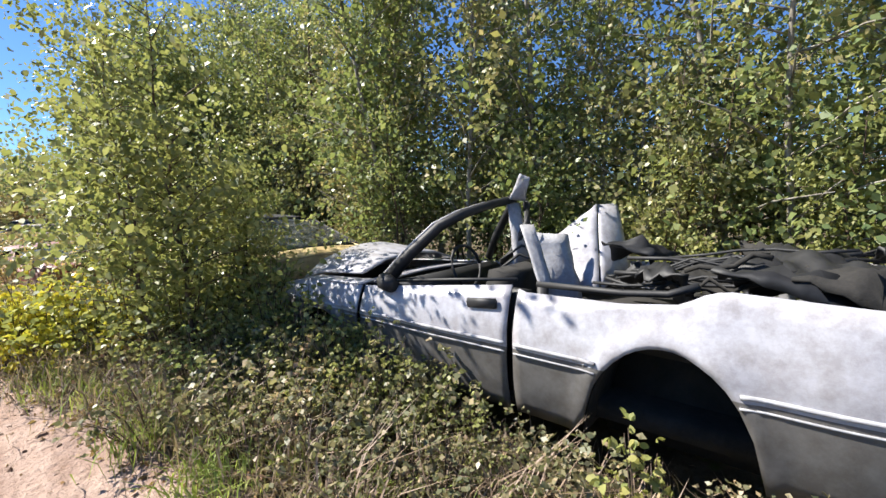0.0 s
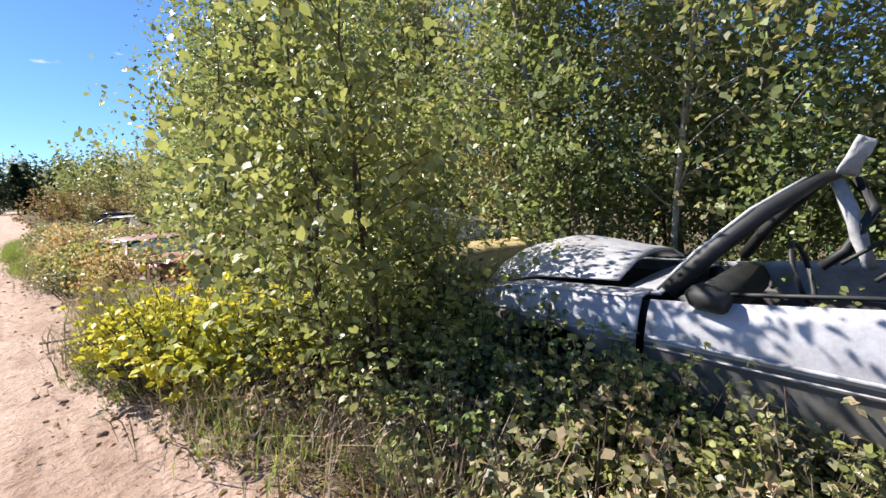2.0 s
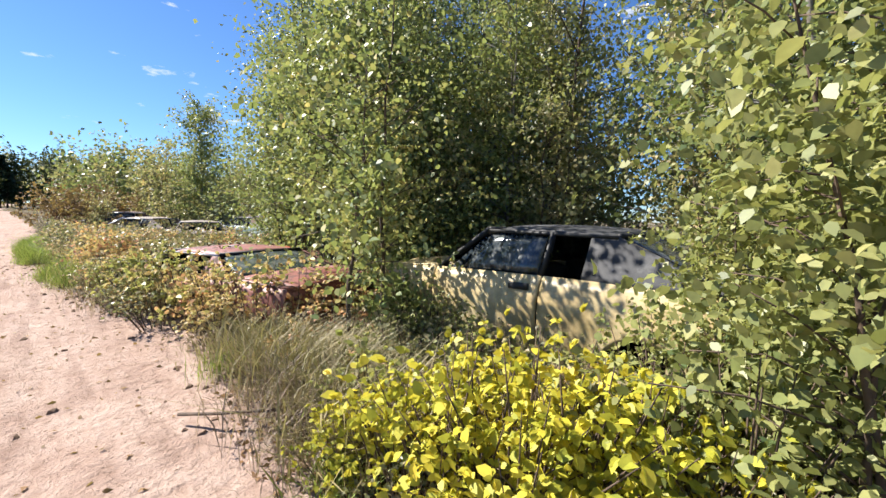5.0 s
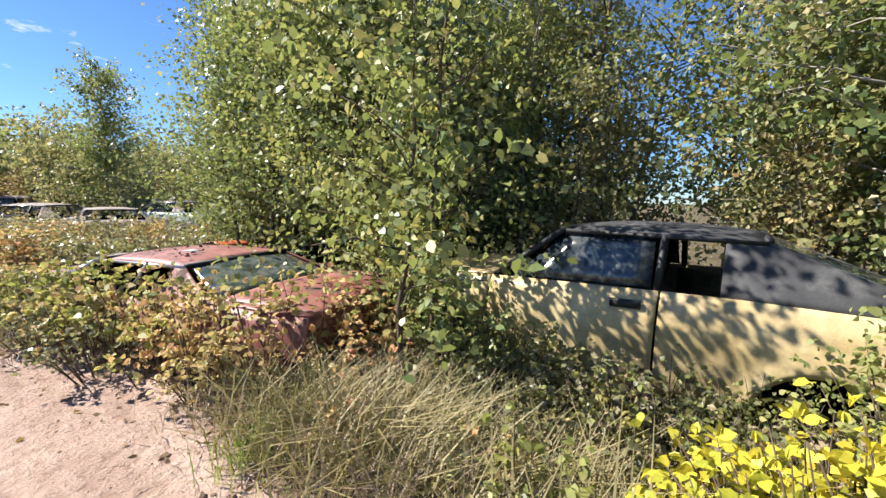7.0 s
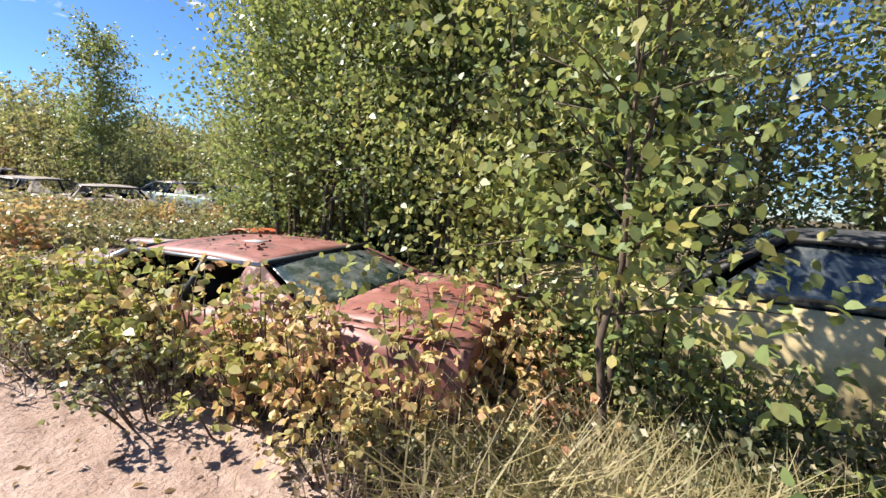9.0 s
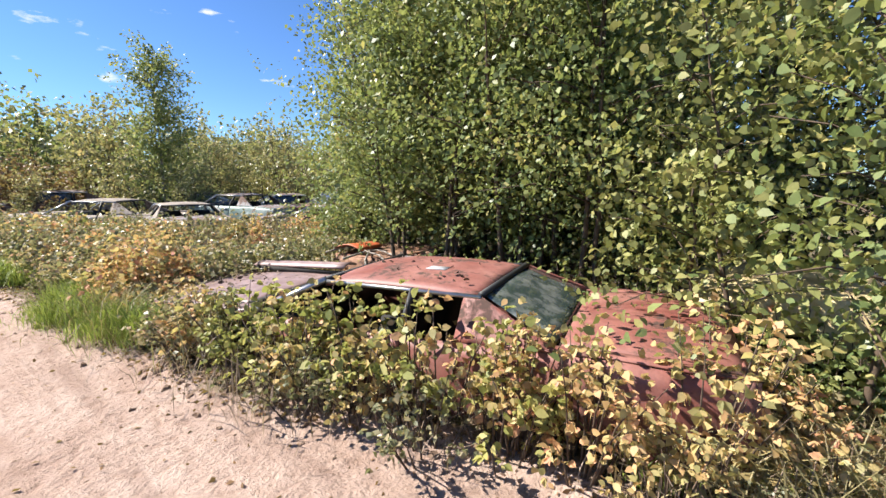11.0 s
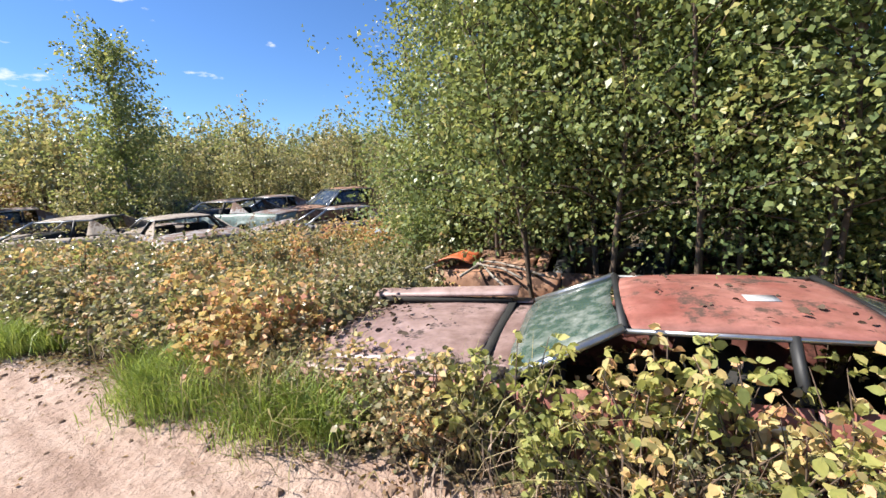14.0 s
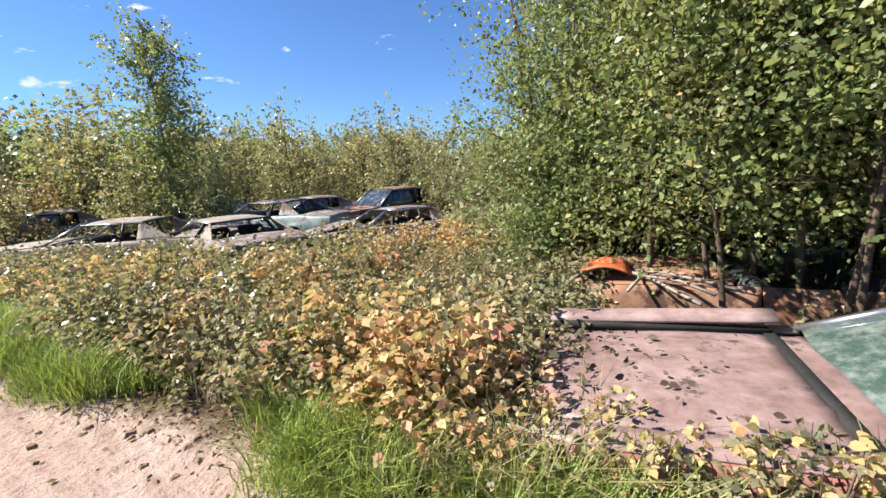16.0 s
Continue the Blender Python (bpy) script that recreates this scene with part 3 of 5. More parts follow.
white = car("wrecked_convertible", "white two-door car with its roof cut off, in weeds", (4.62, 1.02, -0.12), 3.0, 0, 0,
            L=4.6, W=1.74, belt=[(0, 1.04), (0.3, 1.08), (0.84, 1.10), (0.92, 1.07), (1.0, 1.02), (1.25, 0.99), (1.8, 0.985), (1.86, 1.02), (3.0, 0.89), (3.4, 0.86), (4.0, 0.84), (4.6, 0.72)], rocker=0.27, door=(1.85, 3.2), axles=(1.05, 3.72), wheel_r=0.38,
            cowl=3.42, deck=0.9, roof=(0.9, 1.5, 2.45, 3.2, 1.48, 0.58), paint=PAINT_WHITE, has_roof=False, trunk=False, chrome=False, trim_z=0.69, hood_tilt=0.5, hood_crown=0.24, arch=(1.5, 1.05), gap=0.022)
yellow = car("fastback_coupe", "cream coupe with weathered dark roof and dusty windows", (4.40, 5.85, -0.12), 1.5, 0, 0,
             L=4.6, W=1.72, belt=[(0, 0.92), (0.6, 0.98), (1.4, 0.98), (1.8, 0.97), (3.1, 0.92), (3.9, 0.86), (4.6, 0.72)], rocker=0.24, door=(1.86, 3.15), axles=(0.98, 3.62), wheel_r=0.36,
             cowl=3.18, deck=0.5, roof=(0.36, 1.30, 2.60, 3.12, 1.385, 0.60), paint=PAINT_CREAM, roof_paint=VINYL, chrome=False, quarter=0.36)
red = car("sunken_sedan", "faded red sedan sunk in weeds, primer hood", (2.88, 9.76, -0.32), 12.0, -1.0, -2.0,
          L=5.15, W=1.72, belt=[(0, 0.90), (0.6, 0.94), (1.6, 0.90), (3.4, 0.87), (4.2, 0.86), (5.15, 0.80)], rocker=0.15, door=(2.0, 3.3), axles=(0.95, 4.3), wheel_r=0.36,
          cowl=3.70, deck=0.8, roof=(0.98, 1.5, 2.82, 3.48, 1.215, 0.57), paint=PAINT_RED, hood_paint=PAINT_HOOD, glass=GLASS_GREEN, side_glass=False, quarter=0.40)


def far_car(label, mid, top_z, yaw, paint, roof_paint=None, lean=0.0, pitch=0.0, has_roof=True, rz=1.22, glass=True, hood_tilt=0.0, hood_paint=None):
    """A car low in the field, by the middle of its roof in plan and the height of its roof."""
    a = math.radians(yaw)
    FAR_CARS.append((mid[0] + 2.15 * math.sin(a), mid[1] - 2.15 * math.cos(a), yaw))
    return car("derelict_car", label, (*FAR_CARS[-1][:2], top_z - rz), yaw, lean, pitch, L=4.9, W=1.8, belt=[(0, 0.78), (0.8, 0.82), (3.4, 0.80), (4.9, 0.70)], rocker=0.14, door=(1.9, 3.2), axles=(1.1, 3.95), wheel_r=0.36,
               cowl=3.55, deck=0.8, roof=(0.95, 1.55, 2.75, 3.4, rz, 0.60), paint=paint, roof_paint=roof_paint, side_glass=glass, front_glass=glass, rear_glass=glass, has_roof=has_roof, group="derelict cars in the field", hood_tilt=hood_tilt, hood_paint=hood_paint)


FAR_CARS = []
far_car("grey sedan with a bleached roof and raised hood", (8.1, 20.9), 0.76, 62, PAINT_GREY, PAINT_GREY, lean=3, hood_tilt=1.5, glass=False)
far_car("pale blue car without its roof, overgrown by brambles", (5.9, 19.7), 0.62, 70, PAINT_BLUE, None, 3, 0, False)
far_car("rust-red wagon with a grey window frame", (10.4, 22.9), 1.2, 75, PAINT_RUST, PAINT_RUST, rz=1.35)
far_car("pale green car with a bare windshield frame", (7.2, 24.7), 1.03, 15, PAINT_GREEN, PAINT_GREY, glass=False, hood_paint=PAINT_GREY)
far_car("low car with a tan roof in tall weeds", (4.5, 22.75), 0.86, -12, PAINT_GREY, PAINT_TAN, rz=1.15, glass=False)
far_car("dark car with a dull white fender", (7.0, 28.2), 0.98, 30, PAINT_GREY, VINYL)
far_car("long faded grey-brown car among the weeds", (3.3, 24.7), 0.92, 40, PAINT_TAN, PAINT_TAN, glass=False)
far_car("grey car at the thicket", (10.0, 26.4), 0.95, 70, PAINT_GREY, PAINT_GREY)
far_car("dull white car at the field edge", (3.2, 29.6), 1.05, 80, PAINT_GREY, PAINT_GREY)
orange = car("derelict_car", "stripped dark car with a torn orange fender, in the thicket", (5.55, 10.5, -0.46), 12.5, L=4.9, W=1.8, belt=[(0, 0.86), (0.8, 0.88), (3.4, 0.88), (4.9, 0.82)], rocker=0.14, door=(1.9, 3.2), axles=(1.1, 3.95), wheel_r=0.36,
    cowl=3.55, deck=0.8, roof=(0.95, 1.55, 2.75, 3.4, 1.22, 0.60), paint=PAINT_RUST, has_roof=False, group="derelict cars in the field")
part("torn_fender", sheet(lambda u, v: (-0.78 + 0.62 * u, 4.3 + 0.5 * v, 0.95 + 0.07 * math.sin(math.pi * v) - 0.05 * u * v), 10, 6, 0.02), PAINT_ORANGE, orange, "bent orange fender")

# ---- plants ----
rng = np.random.default_rng(7)


def leaf_mesh(name, P, D, size, mat, width=0.62, hexa=True, r=None):
    """One mesh of many folded leaves: base points P, directions D, lengths size."""
    r = r or rng
    n = len(P)
    D = D / np.maximum(np.linalg.norm(D, axis=1, keepdims=True), 1e-6)
    Q = r.normal(size=(n, 3))
    S = np.cross(D, Q)
    S /= np.maximum(np.linalg.norm(S, axis=1, keepdims=True), 1e-6)
    N = np.cross(S, D)
    flip = np.where(N[:, 2:3] < 0, -1.0, 1.0)
    N = N * flip
    s = size[:, None]
    w = s * width * 0.5
    fold = s * 0.12
    if hexa:
        V = np.stack([P, P + D * s * 0.28 + S * w * 0.85 + N * fold, P + D * s * 0.62 + S * w * 0.8 + N * fold, P + D * s - N * fold * 0.6,
                      P + D * s * 0.62 - S * w * 0.8 + N * fold, P + D * s * 0.28 - S * w * 0.85 + N * fold], 1)
        k = 6
    else:
        V = np.stack([P, P + D * s * 0.42 + S * w + N * fold, P + D * s, P + D * s * 0.42 - S * w + N * fold], 1)
        k = 4
    me = bpy.data.meshes.new(name)
    me.vertices.add(n * k)
    me.vertices.foreach_set("co", V.astype(np.float32).ravel())
    me.loops.add(n * k)
    me.loops.foreach_set("vertex_index", np.arange(n * k, dtype=np.int32))
    me.polygons.add(n)
    me.polygons.foreach_set("loop_start", np.arange(0, n * k, k, dtype=np.int32))
    me.materials.append(mat)
    me.update(calc_edges=True)
    return me


def child(name, me, parent, label=""):
    ob = new(name, me)
    ob.parent = parent
    return tagged(ob, label) if label else ob


def sapling(seed, H, spread, branches, per_branch, leaf, mat, bark, base=0.2, trunk_r=0.03, lean=0.15, stems=1, hexa=True, clump=0.13):
    """A young tree: tapered stems with limbs, and a loose crown of single leaves."""
    r = np.random.default_rng(seed)
    root = new("tree")
    trunk, limbs, P, D = [], [], [], []
    for st in range(stems):
        a0 = r.uniform(0, 6.28)
        off = 0.0 if stems == 1 else r.uniform(0.1, 0.35)
        hh = H * (1.0 if st == 0 else r.uniform(0.65, 0.95))
        bx, by = off * math.cos(a0), off * math.sin(a0)
        lx, ly = r.normal(0, lean, 2) * hh * 0.4
        path, rad = [], []
        for i in range(9):
            k = i / 8
            path.append(Vector((bx + lx * k ** 1.5 + r.normal(0, 0.025) * (i > 0), by + ly * k ** 1.5 + r.normal(0, 0.025) * (i > 0), hh * k - 0.08 * (i == 0))))
            rad.append(trunk_r * (1 - 0.88 * k))
        trunk.append(tube(path, rad, 7))
        nb = branches // stems
        for b in range(nb):
            k = base + (1 - base) * ((b + r.uniform(0, 1)) / nb) * 0.98
            f = k * 8
            i = min(int(f), 7)
            o = path[i].lerp(path[i + 1], f - i)
            az = r.uniform(0, 6.28)
            ln = spread * (0.35 + 0.9 * (1 - k) ** 0.8) * r.uniform(0.6, 1.15)
            up = r.uniform(0.25, 0.9)
            d = Vector((math.cos(az), math.sin(az), up)).normalized()
            mid = o + d * ln * 0.55
            end = o + d * ln + Vector((0, 0, -0.12 * ln + r.normal(0, 0.05)))
            limbs.append(tube([o, mid, end], [trunk_r * 0.34 * (1.1 - k * 0.7), trunk_r * 0.2, 0.003], 4))
            m = max(6, int(per_branch * (0.5 + ln / spread * 0.7)))
            t = r.beta(2.0, 1.3, m)[:, None]
            o_, m_, e_ = np.array(o), np.array(mid), np.array(end)
            pts = (1 - t) ** 2 * o_ + 2 * t * (1 - t) * m_ + t ** 2 * e_
            # twigs gather the leaves in tufts
            tuft = r.normal(0, clump * 1.7, (max(3, m // 20), 3))
            pts = pts + tuft[r.integers(0, len(tuft), m)] * (0.5 + t) + r.normal(0, clump * 0.42, (m, 3))
            P.append(pts)
            dd = r.normal(0, 0.7, (m, 3)) + np.array(d) * 0.5
            dd[:, 2] -= 0.45
            D.append(dd)
    P, D = np.concatenate(P), np.concatenate(D)
    size = leaf * r.uniform(0.55, 1.25, len(P))
    part("trunk", merge(trunk + limbs), bark, root)
    child("crown", leaf_mesh("crown", P, D, size, mat, 0.72, hexa, r), root)
    return root


def shrub(seed, H, R, stems, leaves, leaf, mat, name="bush", hexa=True, arch=0.35, low=0.25, loose=0.6):
    """A bush: many arching stems from one base, leaves along their upper parts."""
    r = np.random.default_rng(seed)
    root = new(name)
    st, P, D = [], [], []
    for i in range(stems):
        az, q = r.uniform(0, 6.28), math.sqrt(r.uniform(0.02, 1))
        hh = H * (1 - 0.45 * q * q) * r.uniform(0.65, 1.1)
        b = Vector((math.cos(az) * R * 0.35 * q, math.sin(az) * R * 0.35 * q, -0.06))
        e = Vector((math.cos(az) * R * q, math.sin(az) * R * q, hh))
        m = b.lerp(e, 0.5) + Vector((0, 0, hh * arch * 0.5))
        st.append(tube([b, b.lerp(m, 0.6), m, e], [0.008, 0.006, 0.005, 0.002], 4))
        k = max(3, leaves // stems // 3)
        t = low + (1 - low) * r.beta(1.7, 1.0, k)[:, None]
        pts = (1 - t) ** 2 * np.array(b) + 2 * t * (1 - t) * np.array(m) + t ** 2 * np.array(e)
        pts = pts + r.normal(0, loose * (0.06 + 0.06 * R), (k, 3)) * np.array([1, 1, 0.7])
        pts[:, 2] = np.maximum(pts[:, 2], 0.02)
        # three leaflets share a stalk
        dd = r.normal(0, 0.8, (k, 3)) + np.array([math.cos(az), math.sin(az), 0.1]) * 0.5
        dd[:, 2] -= 0.15
        dd /= np.linalg.norm(dd, axis=1, keepdims=True)
        side = np.cross(dd, np.array([0.0, 0.0, 1.0])) + r.normal(0, 0.15, (k, 3))
        for fan in (-1.0, 0.0, 1.0):
            P.append(pts + dd * leaf * 0.15)
            D.append(dd + side * fan * 1.1 + r.normal(0, 0.12, (k, 3)))
    P, D = np.concatenate(P), np.concatenate(D)
    tagged(part("stalk", merge(st), TWIG, root), kind="stuff")
    child("foliage", leaf_mesh("foliage", P, D, leaf * r.uniform(0.5, 1.3, len(P)), mat, 0.75, hexa, r), root)
    return root


def place(proto, x, y, scale=1.0, turn=None, label="", dz=0.0, tilt=0.0):
    turn = rng.uniform(0, 360) if turn is None else turn
    m = pose(x, y, ground_z(x, y) + dz, rng.normal(0, 2.5) + tilt, rng.normal(0, 2.5), turn)
    ob = copy_thing(proto, m)
    ob.scale = (scale, scale, scale)
    if label:
        ob["label"] = label
    return ob


HIDE = []


def proto(ob, label, category, group=""):
    tagged(ob, label, category, group)
    HIDE.append(ob)
    return ob


BIRCH = [proto(sapling(11 + i, 5.6 + 0.5 * i, 1.15, 46, 80, 0.076, LEAF_GREEN, BARK, 0.16, 0.045, 0.16, 1, False), "young birch with small green leaves", "tree", "birch thicket") for i in range(3)]
BIRCH += [proto(sapling(31 + i, 5.2 + 0.6 * i, 1.1, 44, 76, 0.078, LEAF_OLIVE, BARK, 0.2, 0.04, 0.16, 1, False), "young birch with yellowing leaves", "tree", "birch thicket") for i in range(3)]
NEAR = [proto(sapling(51 + i, 2.9 + 0.3 * i, 0.70, 42, 84, 0.060, LEAF_GREEN if i == 2 else LEAF_LIME, TWIG, 0.2, 0.022, 0.2, 2), "bushy green birch sapling by the verge", "sapling", "verge saplings") for i in range(3)]
ALDER = [proto(sapling(61 + i, 6.4 + 0.5 * i, 1.6, 84, 130, 0.074, LEAF_GREEN if i < 2 else LEAF_LIME, TWIG, 0.07, 0.045, 0.2, 3, False, 0.19), "dense leafy alder with dark green leaves", "tree", "alder thicket") for i in range(3)]
CANOPY = [proto(sapling(81 + i, 5.8 + 0.5 * i, 1.45, 60, 130, 0.074, LEAF_GREEN, TWIG, 0.25, 0.04, 0.15, 2, False, 0.19), "leafy alder with a bare lower trunk", "tree", "alder thicket") for i in range(2)]
WILLOW = [proto(sapling(71 + i, 3.4 + 0.3 * i, 1.0, 50, 92, 0.075, LEAF_GREEN if i < 2 else LEAF_OLIVE, TWIG, 0.24, 0.03, 0.3, 4, False, 0.17), "dense multi-stemmed green willow bush", "bush", "thicket edge") for i in range(3)]
BRAMBLE = [proto(shrub(91 + i, 0.66, 0.55, 20, 660, 0.047, LEAF_BRAMBLE, "bramble", False), "tangled bramble with grey-green leaves", "bramble", "brambles on the verge") for i in range(4)]
ORANGE = [proto(shrub(111 + i, 0.64, 0.42, 15, 480, 0.05, LEAF_ORANGE, "raspberry_bush", True), "raspberry bush turned orange and yellow", "bramble", "autumn brambles") for i in range(3)]
YELLOW = [proto(shrub(131 + i, 0.80, 0.6, 26, 760, 0.055, LEAF_YELLOW, "yellow_bush"), "low bush with bright yellow leaves", "bush", "yellow bushes") for i in range(2)]
GREENBUSH = [proto(shrub(161 + i, 1.05, 0.62, 28, 1080, 0.05, LEAF_LIME if i else LEAF_GREEN, "green_bush", True, low=0.12), "dense waist-high green bush by the road", "bush", "roadside bushes") for i in range(3)]
CANE = [proto(shrub(181 + i, 0.95, 0.5, 22, 600, 0.056, LEAF_ORANGE if i == 2 else LEAF_BRAMBLE, "rasp_cane" if i == 2 else "cane", False, 0.15), "upright weedy canes with small leaves", "bramble", "canes in the field") for i in range(3)]
TALLRASP = [proto(shrub(121 + i, 0.92, 0.5, 20, 780, 0.052, LEAF_ORANGE, "raspberry_bush", True), "tall raspberry bush turning orange and pink", "bramble", "autumn brambles") for i in range(2)]
HOP = [proto(shrub(141 + i, 0.85, 0.42, 12, 300, 0.066, LEAF_HOP, "leafy_shoot"), "leafy shoots with large pale green leaves", "bush", "leafy shoots by the sedan") for i in range(2)]
RUSTY = [proto(shrub(151 + i, 2.4, 1.6, 60, 2600, 0.11, LEAF_RUST, "willow_shrub", False, low=0.3), "tall rust-brown willow shrub", "bush", "far shrubs") for i in range(2)]
FARBUSH = [proto(sapling(175 + i, 3.0 + 0.4 * i, 1.0, 26, 36, 0.17, LEAF_OLIVE if i else LEAF_GREEN, TWIG, 0.05, 0.03, 0.15, 3, False, 0.2), "olive-green shrub across the field", "bush", "far field shrubs") for i in range(3)]
FIELD = [proto(sapling(171 + i, 2.9 + 0.4 * i, 0.9, 34, 60, 0.11, LEAF_OLIVE, TWIG, 0.05, 0.03, 0.15, 3, False, 0.16), "olive-green shrub at the field edge", "bush", "field shrubs") for i in range(3)]
SPIRE = proto(sapling(191, 5.6, 1.5, 92, 125, 0.10, LEAF_GREEN, BARK, 0.04, 0.05, 0.02, 1, False, 0.13), "lone birch with a pointed crown", "tree")


def pine(seed, H):
    r = np.random.default_rng(seed)
    root = new("pine")
    part("trunk", tube([(0, 0, -0.2), (0.05, 0, H * 0.5), (0, 0.05, H)], [0.16, 0.1, 0.02], 7), TWIG, root)
    n = 2600
    k = r.uniform(0.18, 1, n)
    rad = (1 - k) * H * 0.34 * (0.35 + 0.65 * np.abs(np.sin(k * 24 + r.normal(0, 0.3, n)))) * np.sqrt(r.uniform(0.1, 1, n))
    a = np.round(r.uniform(0, 11, n)) * 0.571 + r.normal(0, 0.22, n) + np.floor(k * 12)
    P = np.stack([rad * np.cos(a), rad * np.sin(a), k * H - rad * 0.25], 1)
    D = np.stack([np.cos(a), np.sin(a), np.full(n, -0.2)], 1) + r.normal(0, 0.4, (n, 3))
    child("crown", leaf_mesh("crown", P, D, 0.55 * r.uniform(0.6, 1.3, n), CONIFER, 0.5, False, r), root)
    return root


WOOD = [proto(sapling(221 + i, 9.0 + i, 2.6, 44, 42, 0.5, CONIFER if i < 2 else LEAF_OLIVE, TWIG, 0.12, 0.15, 0.08, 1, False, 0.5), "dark distant forest tree", "tree", "distant wood") for i in range(3)]
PINE = [proto(pine(201 + i, 9 + i), "dark distant pine tree", "tree", "distant pines") for i in range(2)]

CARS = [(4.62, 1.0, 5.6, 0.95), (4.38, 5.8, 10.4, 0.92), (2.62, 9.7, 12.3, 0.98), (2.05, 12.3, 14.95, 0.98), (5.2, 10.4, 12.9, 0.98), (4.7, 12.9, 15.4, 0.98)]


def in_car(x, y, pad=0.0):
    return any(abs(x - cx) < hw + pad and y0 - pad < y < y1 + pad for cx, y0, y1, hw in CARS)


# thicket behind the cars, dense wall of thin birches
for gy in np.arange(-6.5, 15.9, 0.8):
    for gx in (5.9, 6.7, 7.7, 9.1):
        x, y = gx + rng.normal(0, 0.28), gy + rng.normal(0, 0.3)
        if gy > 10.2:
            x -= 0.35 + 0.15 * (gy - 10.2)
        if x > 4.2 + (16.4 - y) * 3.3 or in_car(x, y, 0.1):
            continue
        if rng.uniform() < (0.1 if gy > 9.5 else 0.25 if gx < 7 else 0.5):
            continue
        place(BIRCH[int(rng.integers(0, 6))], x, y, rng.uniform(0.72, 1.15))
# thicket edge just behind the cars
for x, y, s in ((6.0, 0.2, 0.8), (6.1, 2.3, 0.7), (5.95, 4.0, 0.7), (5.5, 5.75, 0.75), (5.9, 7.0, 0.7), (5.75, 8.9, 0.8), (5.17, 10.59, 0.79), (5.69, 14.96, 0.87), (5.10, 15.41, 0.83), (5.82, 15.86, 0.87), (6.16, 13.45, 0.96)):
    place(WILLOW[int(rng.integers(0, 3))], x, y, s)
for i, (x, y, s) in enumerate(((3.9, 11.3, 0.85), (4.1, 12.1, 0.9), (4.0, 12.9, 0.85), (3.95, 13.7, 0.8), (4.5, 11.6, 0.95), (4.6, 13.2, 0.95), (4.75, 14.4, 0.9), (5.2, 12.5, 1.0))):
    place(CANOPY[i % 2], x, y, s)
for x, y, s in ((5.83, 14.28, 0.78), (5.3, 15.6, 0.74)):
    place(BIRCH[int(rng.integers(0, 3))], x, y, s)
# dense alders that close the thicket
for i, (x, y, s) in enumerate(((5.3, 15.7, 0.85), (5.7, 15.1, 0.95), (6.3, 15.8, 1.0), (5.9, 14.3, 1.0), (6.6, 14.9, 1.05), (6.1, 13.2, 1.0), (6.9, 13.6, 1.05), (6.5, 12.0, 1.0), (7.3, 12.4, 1.1), (6.7, 10.8, 1.0), (7.4, 11.2, 1.1), (6.3, 9.7, 0.95))):
    place(ALDER[i % 3], x, y, s)
for x, y, s in ((5.0, 10.9, 0.75), (4.5, 10.95, 0.7), (4.9, 15.6, 0.6), (6.2, 12.6, 1.0), (6.3, 11.4, 1.0), (6.2, 13.9, 1.0)):
    place(WILLOW[int(rng.integers(0, 3))], x, y, s)
# saplings and bushes on the verge
for i, (x, y, s) in enumerate(((3.0, 5.6, 1.1), (2.75, 5.8, 0.9), (2.61, 9.22, 1.15), (3.2, 9.95, 1.1))):
    place(NEAR[i % 3], x, y, s)
for x, y, s in ((2.5, 6.0, 0.95), (2.75, 5.5, 1.0), (3.0, 6.05, 1.0), (2.8, 5.0, 0.75), (3.3, 5.75, 0.85), (3.1, 6.5, 0.9), (2.6, 4.6, 0.6), (3.1, 4.6, 0.55), (2.75, 6.9, 0.6), (3.15, 7.1, 0.5), (2.95, 4.1, 0.5)):
    place(GREENBUSH[int(rng.integers(0, 3))], x, y, s)
for i, (x, y, s) in enumerate(((3.6, 5.95, 0.72), (3.45, 6.35, 0.62), (3.75, 6.25, 0.7))):
    place(NEAR[i % 3], x, y, s)
for x, y, s in ((3.55, 9.75, 0.95), (3.5, 10.2, 1.05), (3.75, 10.65, 1.1), (3.62, 11.1, 1.0), (4.05, 10.85, 1.1), (3.45, 9.35, 0.95), (3.25, 8.75, 0.8), (3.3, 9.1, 0.9), (3.2, 9.55, 0.85), (3.2, 8.35, 0.62), (3.4, 5.2, 0.95), (3.5, 5.55, 1.0), (3.3, 4.75, 0.85), (3.45, 4.3, 0.7), (3.5, 3.85, 0.62), (3.5, 3.4, 0.55), (3.2, 3.7, 0.55), (3.5, 5.85, 1.05), (3.7, 6.1, 1.1), (3.4, 6.5, 0.8)):
    place(GREENBUSH[int(rng.integers(0, 3))], x, y, s)
for x, y, s in ((5.75, 2.4, 0.72), (5.8, 1.5, 0.8), (5.85, 0.6, 0.75)):
    place(NEAR[0], x, y, s)
place(BIRCH[4], 5.7, 6.85, 0.9)
place(BIRCH[1], 5.95, 6.2, 0.95)
